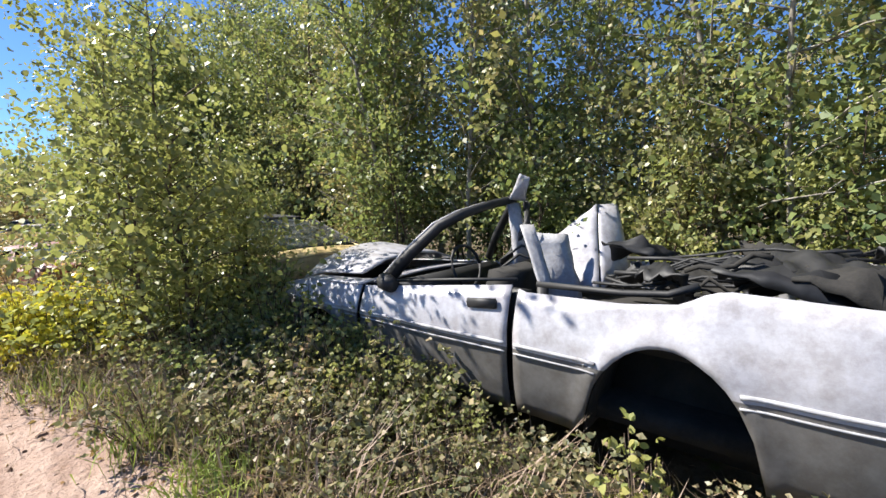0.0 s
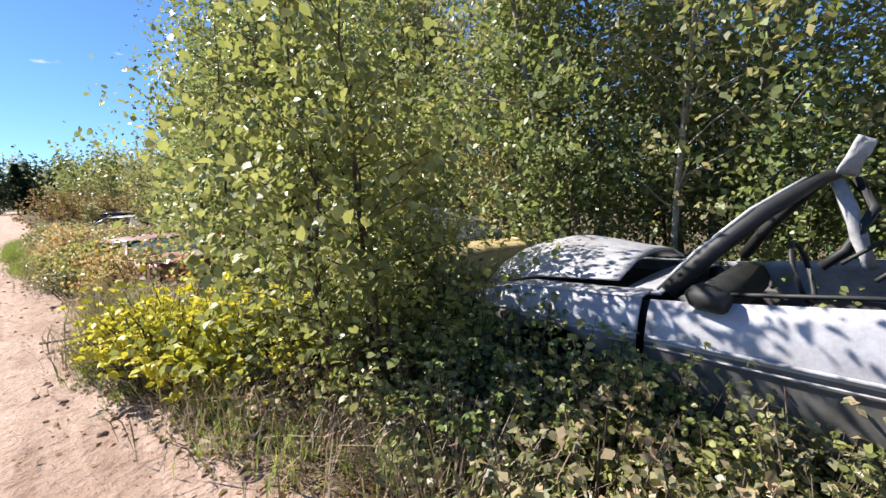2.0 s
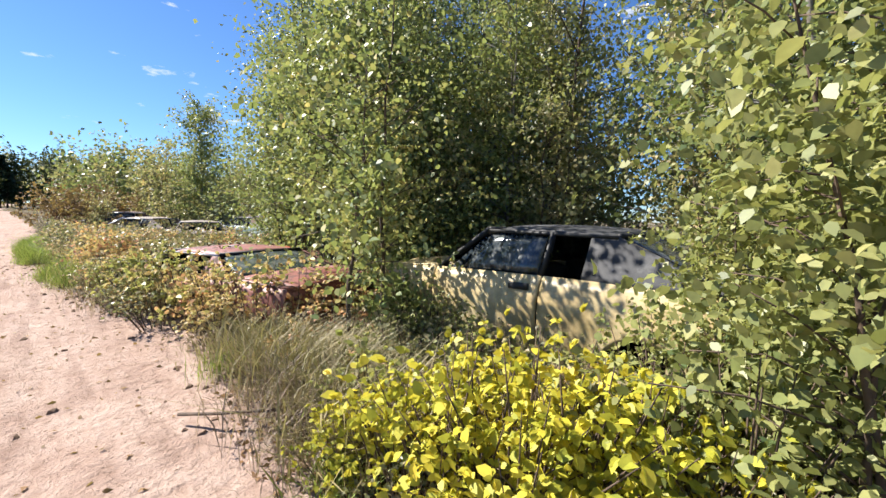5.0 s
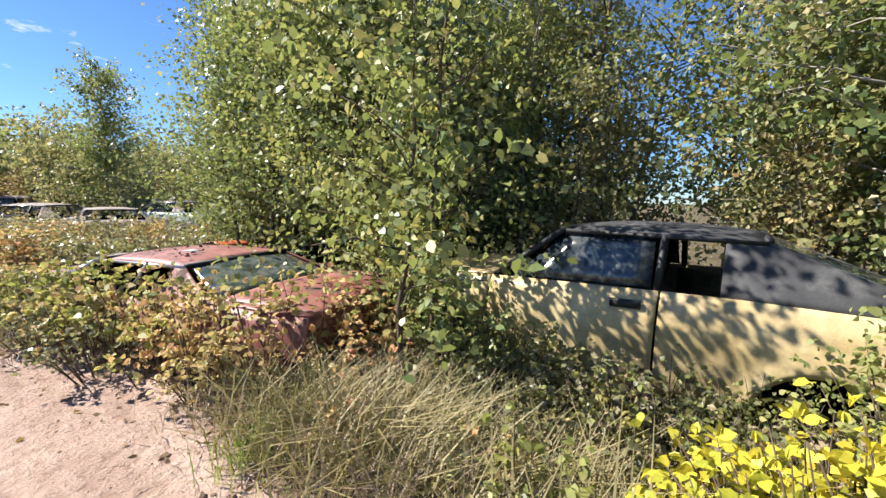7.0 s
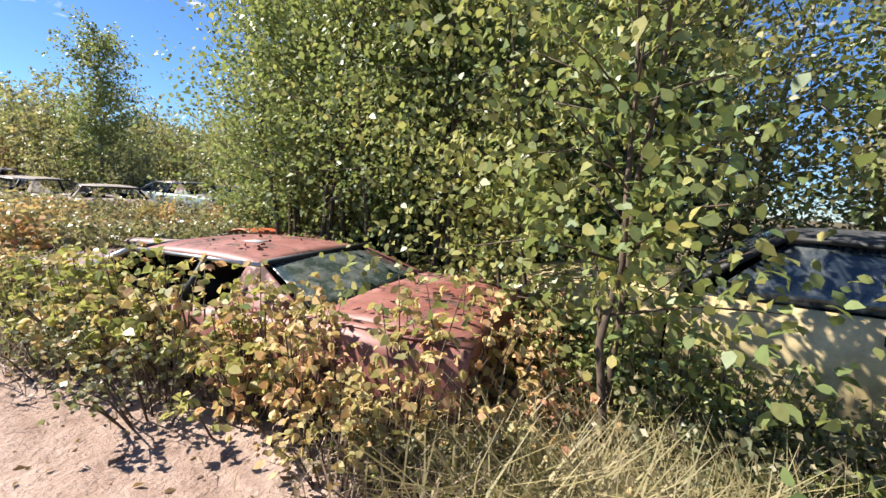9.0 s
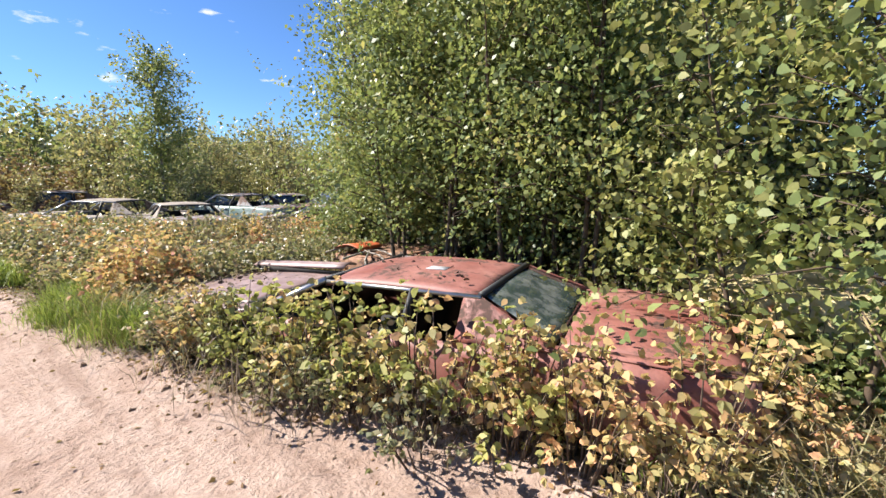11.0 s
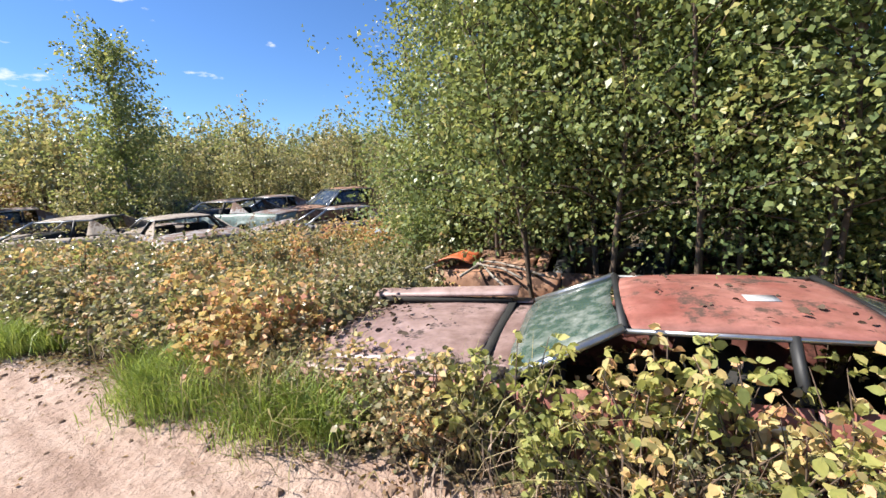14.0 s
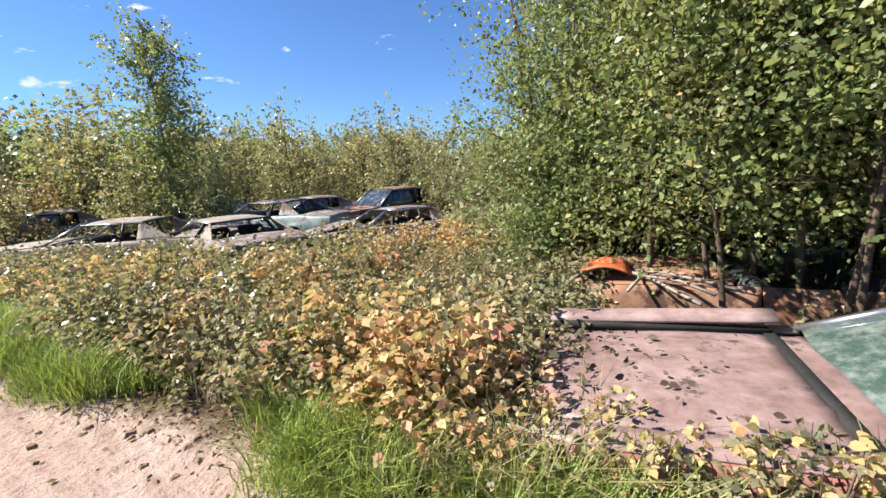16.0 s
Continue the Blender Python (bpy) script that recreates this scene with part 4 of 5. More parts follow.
for x, y, s in ((1.53, 11.39, 0.87), (1.49, 12.00, 0.91), (1.62, 10.80, 0.83), (1.40, 12.60, 0.78), (1.32, 11.62, 0.74), (1.77, 10.65, 0.87), (1.23, 12.31, 0.87), (1.32, 12.90, 0.87), (1.19, 13.19, 0.61), (1.35, 11.10, 0.70), (1.55, 10.68, 0.74), (2.2, 9.6, 0.7), (2.3, 8.7, 0.6), (2.0, 8.2, 0.5), (1.44, 11.73, 1.00), (1.34, 12.15, 1.04), (1.37, 12.51, 0.96), (1.23, 12.93, 0.96), (1.64, 11.23, 1.04), (1.20, 13.45, 0.83), (1.33, 13.73, 0.70), (1.09, 12.65, 0.61), (1.14, 11.95, 0.61)):
    pick = HOP if rng.uniform() < 0.55 else ORANGE if rng.uniform() < 0.4 else BRAMBLE
    place(pick[int(rng.integers(0, 2))], x, y, s * (1.0 if pick is HOP else 1.15))
# yellow bush that arches over the sand
for x, y, s in ((1.85, 6.85, 0.95), (2.1, 6.5, 1.0), (1.65, 7.15, 0.65), (2.4, 6.75, 0.95), (1.75, 6.55, 0.75), (2.05, 7.05, 0.8), (2.3, 6.35, 0.95), (1.5, 7.35, 0.5), (2.15, 6.1, 0.8), (1.95, 6.65, 1.05), (2.3, 6.9, 1.0), (1.7, 6.95, 0.85), (2.6, 6.5, 0.9)):
    place(YELLOW[int(rng.integers(0, 2))], x, y, s)
# brambles over the verge and between the cars; the ones away from the path are joined
far_items = []


def in_far_car(x, y):
    """Inside a field car's body, whose length runs from its tail along its heading."""
    for cx, cy, yaw in FAR_CARS:
        a = math.radians(yaw)
        u, v = -(x - cx) * math.sin(a) + (y - cy) * math.cos(a), (x - cx) * math.cos(a) + (y - cy) * math.sin(a)
        if -0.2 < u < 5.1 and abs(v) < 0.95:
            return True
    return False



def bramble_at(x, y, s, p_orange, keep):
    pick = ORANGE if rng.uniform() < p_orange else BRAMBLE
    pr = pick[int(rng.integers(0, len(pick)))]
    if keep:
        place(pr, x, y, s)
    else:
        far_items.append((pr.name.startswith("rasp"), False, [c for c in pr.children if c.name.startswith("foliage")][0].data, pose(x, y, ground_z(x, y), 0, 0, rng.uniform(0, 360)) @ Matrix.Scale(s, 4)))


for x, y, s in ((1.95, 9.85, 1.35), (2.35, 9.8, 1.5), (2.75, 9.85, 1.4), (2.1, 9.3, 0.9), (2.5, 9.25, 1.0), (1.72, 10.35, 1.25), (1.71, 10.67, 1.24), (3.0, 9.3, 0.8), (1.6, 9.9, 0.8), (1.48, 12.35, 1.13), (3.15, 9.75, 1.3)):
    place((TALLRASP if s > 1 else ORANGE)[int(rng.integers(0, 2))], x, y, s * (0.70 if s > 1 else 0.9))
for k in range(18):
    place((ORANGE + BRAMBLE)[int(rng.integers(0, 7))], 1.25 + rng.normal(0, 0.07), 13.1 + 0.1 * k, rng.uniform(0.65, 0.9))
for k in range(11):
    place((BRAMBLE + GREENBUSH)[int(rng.integers(0, 7))], 3.15 + rng.normal(0, 0.08), 6.6 + 0.27 * k, rng.uniform(0.6, 0.8))
for x, y, s in ((3.25, 4.45, 0.85), (3.3, 4.95, 0.9), (3.3, 3.95, 0.75), (3.3, 3.45, 0.62), (3.35, 3.0, 0.5), (3.15, 4.2, 0.7), (3.2, 2.6, 0.35)):
    place(GREENBUSH[1], x, y, s)
for x, y, s in ((7.0, 0.6, 0.8), (7.3, 1.9, 0.9), (7.0, 3.1, 0.8), (7.4, 4.3, 0.9), (7.1, 5.4, 0.85), (7.6, 6.6, 0.9), (9.2, 3.4, 1.0), (9.0, 1.2, 1.0), (9.4, 5.6, 1.0)):
    place(WILLOW[int(rng.integers(0, 3))], x, y, s)
for x, y, s in ((3.2, 7.0, 0.62), (3.2, 7.45, 0.6), (3.15, 7.95, 0.6), (3.2, 8.4, 0.62), (3.1, 8.85, 0.65), (2.85, 7.3, 0.6)):
    place(GREENBUSH[1 + int(rng.integers(0, 2))], x, y, s)
for k in range(9):
    place(BRAMBLE[k % 4], 2.9 + rng.normal(0, 0.08), 6.9 + 0.24 * k, rng.uniform(0.85, 1.05))
for k in range(18):
    y = rng.uniform(7.5, 9.4)
    place((ORANGE[:2] + HOP + BRAMBLE[:2])[k % 6], edge_x(y) + rng.uniform(0.45, 1.6), y, rng.uniform(0.45, 0.7))
place(HOP[0], 3.35, 2.0, 0.62, label="leafy shoot turning yellow by the white car's wheel")
for gy in np.arange(-3, 15.7, 0.37):
    for gx in np.arange(0.35, 4.4, 0.44):
        x, y = edge_x(gy) + gx + rng.normal(0, 0.12), gy + rng.normal(0, 0.13)
        if in_car(x, y, 0.0):
            continue
        if gx < 0.5 and rng.uniform() < 0.5:
            continue
        if rng.uniform() < 0.15:
            continue
        s = rng.uniform(0.65, 1.05) * (0.7 if gx < 0.7 else 1.0)
        if 7.3 < y < 10.3 and x < 2.7:
            s *= 0.62
        if y < 2.9:
            s *= 0.72
        if 10.3 < y < 13.2 and x > 1.2:
            s *= 1.2
        if 13.2 < y and x > 1.0:
            s *= 0.62
        bramble_at(x, y, s, 0.01 + 0.32 * smooth(6.5, 9.5, y), x < 3.4 and y > 2.5)
# field beyond the sunken sedan
for k in range(900):
    y = 14.9 + 12.6 * rng.uniform() ** 1.25
    d = rng.uniform(0, 1) ** 1.15 * (3.6 + (y - 14.8) * 0.62)
    x = edge_x(y) + 0.75 + d
    tall = 1 - smooth(0.8, 2.2, d)
    if noise.noise((x * 0.9, y * 0.9, 4.0)) < -0.16 - 0.2 * tall or in_far_car(x, y):
        continue
    q = 2 if noise.noise((x * 0.6, y * 0.6, 7.0)) + rng.normal(0, 0.15) > 0.2 else int(rng.integers(0, 2))
    s = rng.uniform(0.75, 1.15) if rng.uniform() < 0.35 + 0.3 * tall else rng.uniform(0.5, 0.85)
    far_items.append((q == 2, True, [c for c in CANE[q].children if c.name.startswith("foliage")][0].data, pose(x, y, ground_z(x, y), 0, 0, rng.uniform(0, 360)) @ Matrix.Scale(s, 4)))
for k in range(30):
    y = rng.uniform(14.8, 19.0)
    d = rng.uniform(0.65, 1.9)
    place((TALLRASP + ORANGE[:2] + BRAMBLE + GREENBUSH[1:])[int(rng.integers(0, 10))], edge_x(y) + d, y, rng.uniform(0.6, 1.15))
# taller canes that hide the bodies of the field cars
for k in range(260):
    x, y = rng.uniform(0.9, 9.0), rng.uniform(17.6, 20.4)
    y += 0.22 * (x - 2.0)
    if in_far_car(x, y):
        continue
    q = 2 if noise.noise((x * 0.8, y * 0.8, 3.0)) > 0.22 else int(rng.integers(0, 2))
    far_items.append((q == 2, True, [c for c in CANE[q].children if c.name.startswith("foliage")][0].data, pose(x, y, ground_z(x, y), 0, 0, rng.uniform(0, 360)) @ Matrix.Scale(rng.uniform(0.8, 1.25), 4)))
for is_orange in (False, True):
    for in_field in (False, True):
        co, k = [], 6 if is_orange and not in_field else 4
        for flag, far, me, m in far_items:
            if flag is is_orange and far is in_field:
                a = np.empty(len(me.vertices) * 3, np.float32)
                me.vertices.foreach_get("co", a)
                M = np.array(m)
                co.append(a.reshape(-1, 3) @ M[:3, :3].T + M[:3, 3])
        if not co:
            continue
        co = np.concatenate(co).astype(np.float32)
        me = bpy.data.meshes.new("undergrowth")
        n = len(co) // k
        me.vertices.add(n * k)
        me.vertices.foreach_set("co", co.ravel())
        me.loops.add(n * k)
        me.loops.foreach_set("vertex_index", np.arange(n * k, dtype=np.int32))
        me.polygons.add(n)
        me.polygons.foreach_set("loop_start", np.arange(0, n * k, k, dtype=np.int32))
        me.materials.append(LEAF_ORANGE if is_orange else LEAF_BRAMBLE)
        me.update(calc_edges=True)
        where = "field" if in_field else "thicket edge"
        tagged(new("undergrowth", me), where + (" of orange raspberry canes in autumn" if is_orange else " of grey-green brambles among the cars"), "undergrowth", kind="stuff")

# shrub line across the field
for k in range(105):
    y = rng.uniform(26, 44)
    x = rng.uniform(1.6 - (y - 26) * 0.12, 28)
    if (x < 9 and y < 29) or (x < 4.2 and y < 35):
        continue
    place((FIELD if y < 33 else FARBUSH)[int(rng.integers(0, 3))], x, y, rng.uniform(0.9, 1.55))
for x, y, s in ((11.03, 21.33, 0.78), (12.50, 20.22, 0.87), (10.04, 23.39, 0.70), (12.94, 23.36, 0.96), (10.24, 17.53, 0.78), (11.61, 18.43, 0.87), (7.40, 18.37, 0.48), (5.93, 26.33, 0.70), (4.26, 26.97, 0.74), (6.85, 27.34, 0.70), (2.18, 28.00, 0.70)):
    place(FIELD[int(rng.integers(0, 3))], x, y, s)
place(SPIRE, 5.9, 28.3, 1.12)
for x, y, s in ((1.6, 29.5, 1.05), (2.6, 30.5, 1.0), (0.9, 31.5, 1.0), (3.4, 32, 0.9)):
    place(RUSTY[int(rng.integers(0, 2))], x, y, s)
for k in range(48):
    a = rng.uniform(-0.3, 0.12)
    d = rng.uniform(85, 115)
    place((PINE + WOOD + WOOD)[int(rng.integers(0, 8))], d * math.sin(a), d * math.cos(a) + 8, rng.uniform(0.6, 1.0))
for k in range(70):
    a = rng.uniform(0.02, 1.1)
    d = rng.uniform(46, 62)
    place(FARBUSH[int(rng.integers(0, 3))], d * math.sin(a), d * math.cos(a) + 8, rng.uniform(1.3, 1.9))
for ob in HIDE:
    for o in (*ob.children_recursive, ob):
        bpy.data.objects.remove(o)


# ---- grass ----
def grass(name, label, spots, blade, mat, n, spread, seed, lay=0.35):
    r = np.random.default_rng(seed)
    V, F = [], []
    tot = len(spots) * n
    base = np.repeat(np.array(spots), n, axis=0)
    q = base[:, :2] + r.normal(0, spread, (tot, 2))
    zz = np.array([ground_z(x, y) for x, y in q])
    a = r.uniform(0, 6.28, tot)
    hgt = blade * r.uniform(0.4, 1.15, tot) * base[:, 2]
    out = hgt * lay * r.uniform(0.2, 1.4, tot)
    w = 0.0034 * r.uniform(0.6, 1.5, tot)
    B = np.stack([q[:, 0], q[:, 1], zz - 0.01], 1)
    d = np.stack([np.cos(a), np.sin(a), np.zeros(tot)], 1)
    s = np.stack([-np.sin(a), np.cos(a), np.zeros(tot)], 1)
    M = B + d * out[:, None] * 0.35 + np.array([0, 0, 1]) * (hgt * 0.62)[:, None]
    T = B + d * out[:, None] * 1.2 + np.array([0, 0, 1]) * (hgt * 0.95)[:, None]
    Vv = np.stack([B, M + s * w[:, None], T, M - s * w[:, None]], 1)
    me = bpy.data.meshes.new(name)
    me.vertices.add(tot * 4)
    me.vertices.foreach_set("co", Vv.astype(np.float32).ravel())
    me.loops.add(tot * 4)
    me.loops.foreach_set("vertex_index", np.arange(tot * 4, dtype=np.int32))
    me.polygons.add(tot)
    me.polygons.foreach_set("loop_start", np.arange(0, tot * 4, 4, dtype=np.int32))
    me.materials.append(mat)
    me.update(calc_edges=True)
    return tagged(new(name, me), label, "grass", kind="stuff")


tufts, dry, fresh = [], [], []
for k in range(420):
    y = rng.uniform(13.9, 23)
    g = rng.uniform(0.05, 0.95) + 0.25 * noise.noise((0.0, y * 1.7, 2.0))
    if noise.noise((g * 2, y * 1.1, 9.0)) > -0.1:
        tufts.append((edge_x(y) + g, y, rng.uniform(0.35, 1.15)))
for k in range(50):
    y = rng.uniform(-2, 10.5)
    tufts.append((edge_x(y) + rng.uniform(0.15, 0.9), y, rng.uniform(0.3, 0.8)))
for k in range(520):
    y = rng.uniform(0, 20)
    x = edge_x(y) + 0.2 + abs(rng.normal(0, 0.9)) + 0.5 * (y > 13.4)
    if not in_car(x, y):
        dry.append((x, y, rng.uniform(0.4, 1.1)))
for k in range(230):
    y = rng.uniform(7.4, 10.2) if k < 130 else rng.uniform(12.6, 15.2)
    x = edge_x(y) + rng.uniform(0.35, 1.6)
    if not in_car(x, y):
        fresh.append((x, y, rng.uniform(0.5, 1.2)))
grass("green_grass", "fresh green grass tufts along the sandy verge", tufts, 0.36, GRASS, 130, 0.10, 301, 0.7)
grass("dry_grass", "dry straw-coloured grass between the brambles", dry, 0.36, STRAW, 70, 0.17, 302, 0.8)
grass("feathery_grass", "feathery pale green grass going to seed", fresh, 0.48, GRASS_PALE, 85, 0.2, 303, 0.9)

# ---- loose clods and litter on the sand ----
cv, cf = [], []
for k in range(900):
    y = rng.uniform(2, 21)
    x = edge_x(y) + rng.normal(0.12, 0.2) - (rng.uniform() < 0.15) * rng.uniform(0, 2.2)
    s = 0.008 + 0.034 * rng.uniform() ** 3
    c = Vector((x, y, ground_z(x, y) + s * 0.1))
    pts = [Vector(p) for p in ((1, 0, 0), (0.3, 0.9, 0), (-0.8, 0.6, 0), (-0.9, -0.5, 0), (0.4, -0.9, 0))]
    sx, sy = rng.uniform(0.6, 1.5, 2)
    o = len(cv)
    for p in pts:
        cv.append(tuple(c + Vector((p.x * sx, p.y * sy, 0)) * s * rng.uniform(0.7, 1.4) + Vector((0, 0, -s * 0.4))))
    for p in pts:
        cv.append(tuple(c + Vector((p.x * sx, p.y * sy, 0)) * s * 0.55 * rng.uniform(0.6, 1.3) + Vector((0, 0, s * rng.uniform(0.15, 0.6)))))
    cf += [(o + i, o + (i + 1) % 5, o + 5 + (i + 1) % 5, o + 5 + i) for i in range(5)] + [tuple(o + 5 + i for i in range(5))]
tagged(mesh_ob("clods", cv, cf, CLOD), "scattered sand clods and debris on the road", "clods", kind="stuff")
n = 9000
ly = rng.uniform(1, 21, n)
lx = np.array([edge_x(y) for y in ly]) + np.where(rng.uniform(size=n) < 0.12, rng.uniform(-2.2, 0, n), np.abs(rng.normal(0.0, 0.75, n)) + 0.02)
P = np.stack([lx, ly, [ground_z(x, y) + 0.006 for x, y in zip(lx, ly)]], 1)
D = np.stack([rng.normal(size=n), rng.normal(size=n), rng.normal(0, 0.25, n)], 1)
tagged(new("leaf_litter", leaf_mesh("leaf_litter", P, D, rng.uniform(0.02, 0.055, n), LEAF_RUST, 0.55, False)), "fallen brown leaves scattered over the sand", "leaves", kind="stuff")


# ---- wreckage on the white car ----
W_IN = pose(4.62, 1.02, -0.12, 0, 0, 3.0).inverted()


def wpart(name, geo, mat, label="", parent=None):
    """A part of the white car, given in world metres."""
    return part(name, ([tuple(W_IN @ Vector(v)) for v in geo[0]], geo[1]), mat, parent or white, label)


def quad(a, b, c, d, bend=0.0, n=6, thick=0.012):
    a, b, c, d = (Vector(p) for p in (a, b, c, d))
    nrm = (b - a).cross(d - a).normalized()
    return sheet(lambda u, v: tuple(a.lerp(b, u).lerp(d.lerp(c, u), v) + nrm * bend * (math.sin(math.pi * u) * math.sin(math.pi * v) + 0.9 * noise.noise((a.x * 7 + u * 5, a.y * 5 + v * 5, 1.0)))), n, n, thick)


frame_path = [(3.86, 4.14, 0.76), (3.98, 3.98, 0.98), (4.12, 3.78, 1.20), (4.28, 3.68, 1.29), (4.6, 3.63, 1.36), (4.9, 3.60, 1.40), (5.0, 3.68, 1.36), (5.12, 3.95, 1.05), (5.2, 4.1, 0.82)]
wpart("windshield_frame", tube(frame_path, [0.055, 0.05, 0.045, 0.04, 0.035, 0.04, 0.04, 0.04, 0.04], 8), BLACK, "burnt black windshield frame")
wpart("windshield_trim", tube([(p[0] - 0.03, p[1] + 0.05, p[2] + 0.015) for p in frame_path[:5]], [0.012] * 5, 6), FOAM)
wpart("torn_pillar", quad((4.80, 3.58, 1.40), (4.92, 3.50, 1.38), (4.88, 3.42, 1.58), (4.84, 3.50, 1.62), 0.02), FOAM, "torn grey lining")
wpart("torn_pillar", quad((4.62, 3.40, 0.86), (4.80, 3.36, 0.86), (4.92, 3.55, 1.37), (4.80, 3.60, 1.38), 0.03), FOAM, "torn grey lining")
wpart("bent_strut", tube([(4.95, 3.5, 1.36), (4.8, 3.4, 1.2), (4.72, 3.5, 0.95), (4.7, 3.6, 0.85)], [0.035, 0.03, 0.03, 0.03], 7), BLACK)
wpart("door_post", quad((4.02, 2.82, 0.80), (4.12, 2.78, 0.80), (4.26, 3.02, 1.22), (4.18, 3.08, 1.22), 0.01), FOAM, "grey bent door post")
wpart("door_post", beam((4.0, 2.80, 0.5), (4.03, 2.82, 0.86), 0.07, 0.05), BLACK)
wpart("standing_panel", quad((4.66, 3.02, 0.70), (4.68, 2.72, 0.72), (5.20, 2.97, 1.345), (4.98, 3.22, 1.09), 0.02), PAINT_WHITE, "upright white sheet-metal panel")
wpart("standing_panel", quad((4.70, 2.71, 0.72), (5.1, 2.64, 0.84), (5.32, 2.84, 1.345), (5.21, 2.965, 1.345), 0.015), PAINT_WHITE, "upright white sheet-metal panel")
wpart("seat_back", quad((4.35, 3.0, 0.62), (4.6, 2.8, 0.62), (4.75, 3.0, 1.12), (4.5, 3.2, 1.14), 0.05), FOAM, "grey torn seat back")
wreck = np.random.default_rng(5)
for i in range(20):
    y0, y1 = 2.6 - wreck.uniform(0, 0.5), 1.3 + wreck.uniform(-0.1, 0.6)
    x0, x1 = 4.12 + 0.055 * i + wreck.normal(0, 0.05), 4.15 + 0.055 * i + wreck.normal(0, 0.08)
    z0, z1 = 0.86 + wreck.uniform(0, 0.14), 0.88 + wreck.uniform(0, 0.22)
    bar = [Vector((x0, y0, z0)).lerp(Vector((x1, y1, z1)), k / 5) + Vector((wreck.normal(0, 0.025), 0, wreck.normal(0, 0.028))) * (0 < k < 5) for k in range(6)]
    wpart("roof_bow", tube(bar, [wreck.uniform(0.007, 0.016)] * 6, 5), BLACK if i % 4 else DARK, "charred bent roof bow")
for i in range(14):
    c = (wreck.uniform(4.15, 5.2), wreck.uniform(1.15, 2.5), wreck.uniform(0.82, 1.04))
    r = wreck.uniform(0.08, 0.2)
    wpart("charred_scrap", quad(*[(c[0] + dx * r + wreck.normal(0, 0.05), c[1] + dy * r * 1.3 + wreck.normal(0, 0.05), c[2] + wreck.normal(0, 0.07)) for dx, dy in ((-1, -1), (1, -1), (1, 1), (-1, 1))], 0.10, 8), BLACK if i % 3 else DARK, "charred black scrap")
wpart("folded_top", quad((4.2, 1.2, 0.92), (5.0, 1.2, 0.96), (5.0, 1.75, 1.08), (4.25, 1.75, 0.98), 0.07, 20), BLACK, "burnt folded soft top")
for x, y, z, d in ((4.3, 3.35, 0.86, 0.3), (4.55, 3.5, 0.9, 0.35), (4.7, 3.3, 0.84, 0.3)):
    wpart("loose_cable", tube([(x, y, z), (x + 0.1, y - d * 0.4, z + 0.12), (x + 0.25, y - d * 0.8, z + 0.05), (x + 0.3, y - d, z - 0.08)], [0.012] * 4, 5), BLACK)
wpart("luggage_floor", box((4.6, 2.0, 0.62), (1.4, 1.9, 0.06)), DARK)
wpart("belt_seal", tube([(3.93, 2.80, 0.875), (3.95, 2.3, 0.88), (3.96, 2.08, 0.90), (3.97, 1.95, 0.955)], [0.02] * 4, 6), BLACK)
wpart("window_seal", tube([(3.86, 2.90, 0.905), (3.82, 3.4, 0.855), (3.79, 4.0, 0.785)], [0.012] * 3, 6), BLACK)
wpart("door_mirror", merge([tube([(3.62, 3.80, 0.80), (3.66, 3.92, 0.81), (3.72, 3.98, 0.80)], [0.055, 0.07, 0.03], 8)]), BLACK, "black door mirror")
wpart("tail_lamp", box((3.90, 1.22, 0.80), (0.10, 0.32, 0.17)), BLACK)
wpart("steering_wheel", tube([(4.25 + 0.17 * math.cos(a), 3.62 + 0.05 * math.sin(a), 0.88 + 0.16 * math.sin(a)) for a in [2 * math.pi * i / 14 for i in range(15)]], [0.013] * 15, 6), BLACK)

# ---- bits round the sunken sedan ----
rp = pose(2.88, 9.76, -0.32, -2.0, -1.0, 12.0)


def rpart(name, geo, mat, label=""):
    return part(name, geo, mat, red, label)


rpart("raised_fender", sheet(lambda u, v: (0.58 + 0.24 * v, 3.62 + 1.45 * u, 0.965 + 0.035 * math.sin(math.pi * v) - 0.06 * u), 10, 4, 0.02), PAINT_HOOD, "lifted fender strip with a dark gap")
# Near-black bars stand in for the shade inside the hood and cowl gaps.
rpart("hood_gap", box((0.60, 4.35, 0.90), (0.05, 1.35, 0.05)), DARK)
rpart("cowl_gap", box((0, 3.67, 0.885), (1.25, 0.07, 0.03)), DARK)
rpart("roof_spot", sheet(lambda u, v: (-0.2 + 0.12 * u, 1.95 + 0.17 * v, 1.228), 2, 2, 0.002), FOAM)


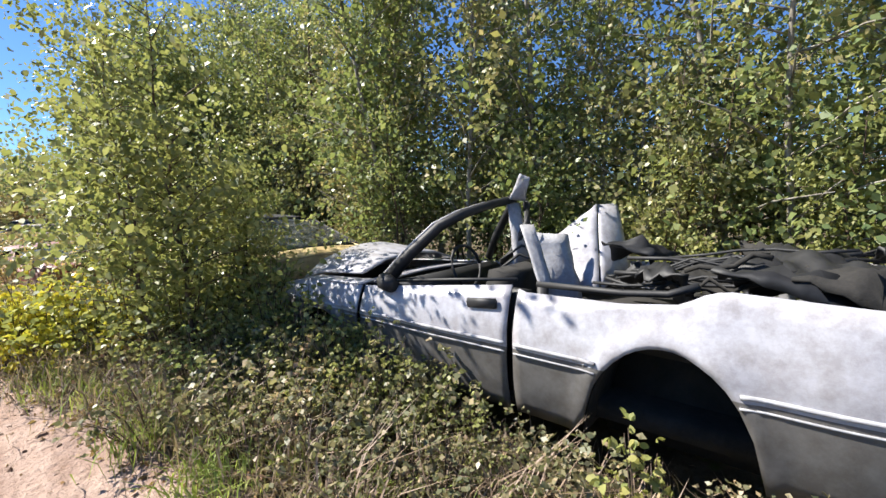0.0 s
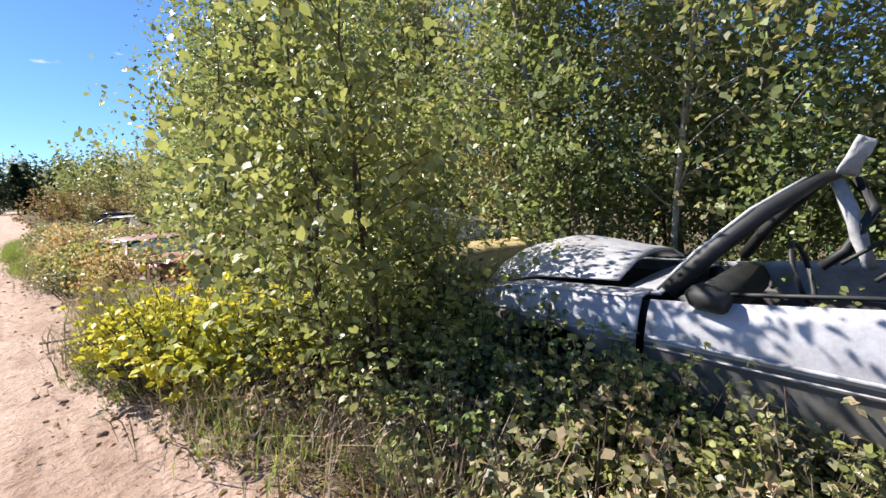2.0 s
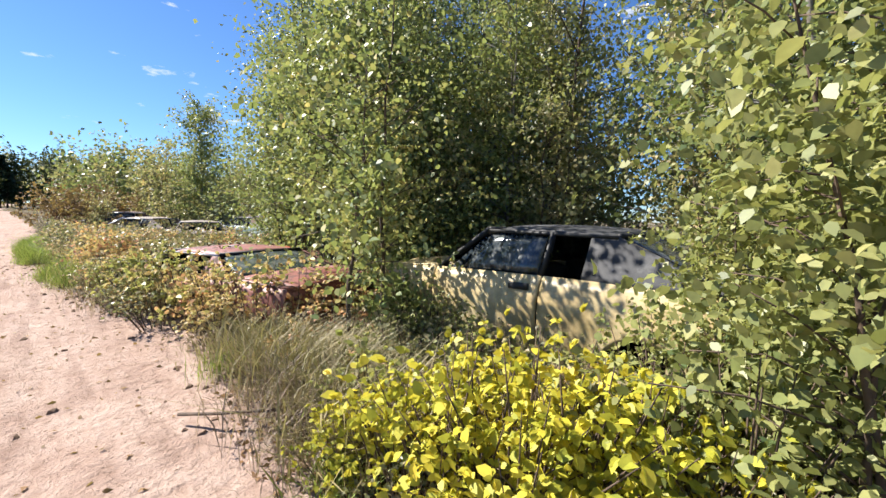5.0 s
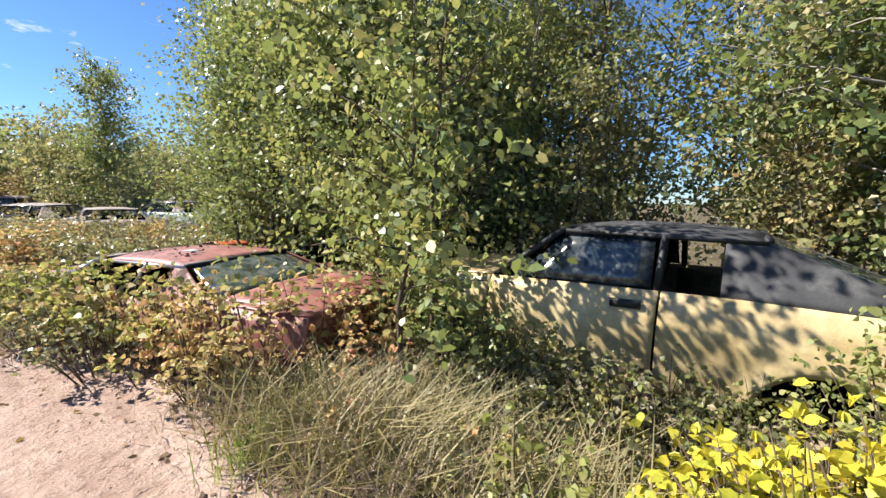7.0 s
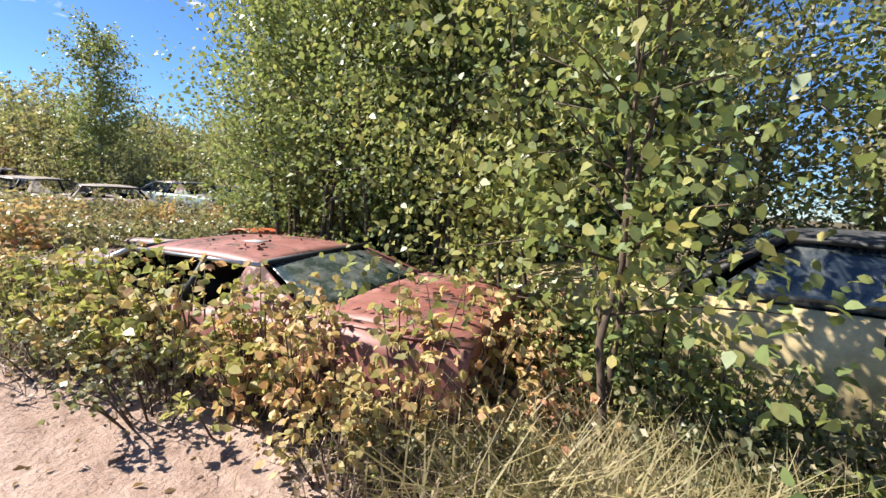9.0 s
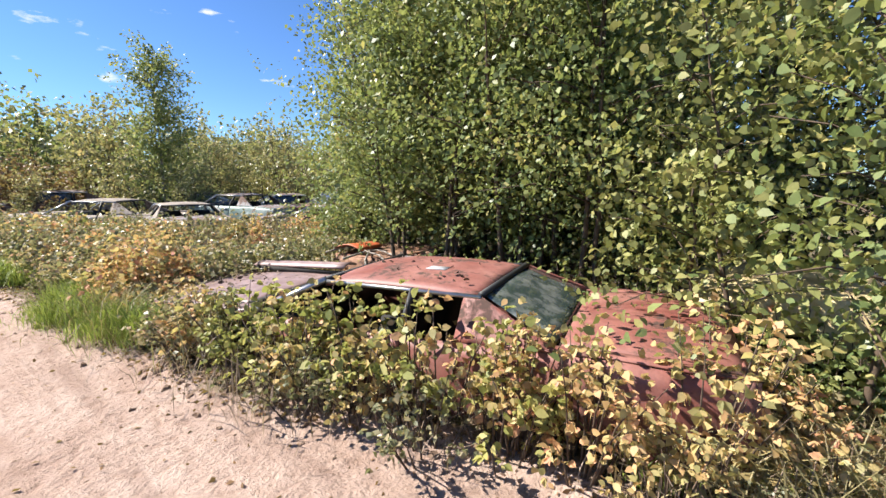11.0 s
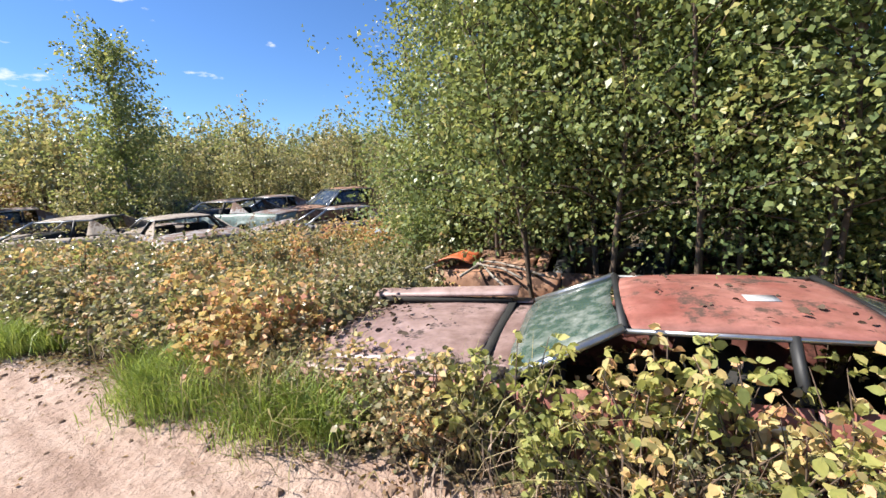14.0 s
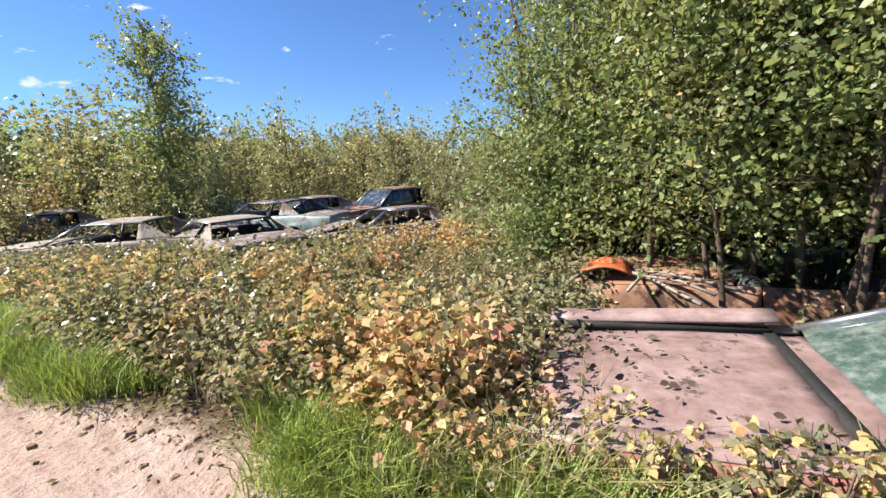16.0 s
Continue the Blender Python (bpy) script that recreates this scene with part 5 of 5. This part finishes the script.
def stick(label, pts, r, mat=DEAD):
    ob = part("dead_branch", tube(pts, [r * (1 - 0.6 * i / (len(pts) - 1)) for i in range(len(pts))], 6), mat, None, label)
    return tagged(ob, label, "branch", "dead branches")


def lying(x0, y0, x1, y1, r, lift=0.03, n=5, wob=0.04, mat=DEAD):
    pts = []
    for i in range(n):
        k = i / (n - 1)
        x, y = x0 + (x1 - x0) * k + rng.normal(0, wob) * (0 < i < n - 1), y0 + (y1 - y0) * k + rng.normal(0, wob) * (0 < i < n - 1)
        pts.append((x, y, ground_z(x, y) + lift + r * 0.5 + 0.05 * math.sin(3.1 * k)))
    return pts


stick("thin dead branch lying across the sand", lying(1.05, 8.55, 2.0, 7.5, 0.012, 0.06), 0.012, TWIG)
for a in ((3.7, 13.8, 4.2, 15.2), (3.5, 14.5, 4.5, 14.4), (3.9, 13.6, 4.15, 14.9), (3.4, 13.9, 4.4, 14.8), (3.6, 15.1, 4.4, 14.6)):
    stick("pale dead branch among the weeds", lying(*a, 0.018, 0.62), 0.018)
for k in range(16):
    y = rng.uniform(8, 15)
    x = edge_x(y) + rng.uniform(0.2, 0.9)
    a = rng.uniform(0, 6.28)
    stick("dry fallen twig on the verge", lying(x, y, x + 0.4 * math.cos(a), y + 0.4 * math.sin(a), 0.006, 0.02, 4, 0.03), 0.006)

# fallen leaves on the hood and roof of the sedan
n = 120
hx, hy = rng.uniform(-0.55, 0.5, n), np.concatenate([np.clip(5.05 - np.abs(rng.normal(0, 0.5, 90)), 3.8, 5.05), rng.uniform(1.6, 2.7, 30)])
hz = np.where(hy > 3.4, 0.91 - 0.06 * np.maximum(hy - 4.2, 0) + 0.02 * (1 - (hx / 0.6) ** 2), 1.225 - 0.02 * np.abs(hx))
P = np.array([tuple(rp @ Vector(p)) for p in zip(hx, hy, hz + 0.012)])
D = np.stack([rng.normal(size=n), rng.normal(size=n), rng.normal(0, 0.12, n)], 1)
tagged(new("leaf_litter", leaf_mesh("leaf_litter", P, D, rng.uniform(0.03, 0.07, n), TWIG, 0.6, True)), "dark fallen leaves lying on the sedan", "leaves", kind="stuff")
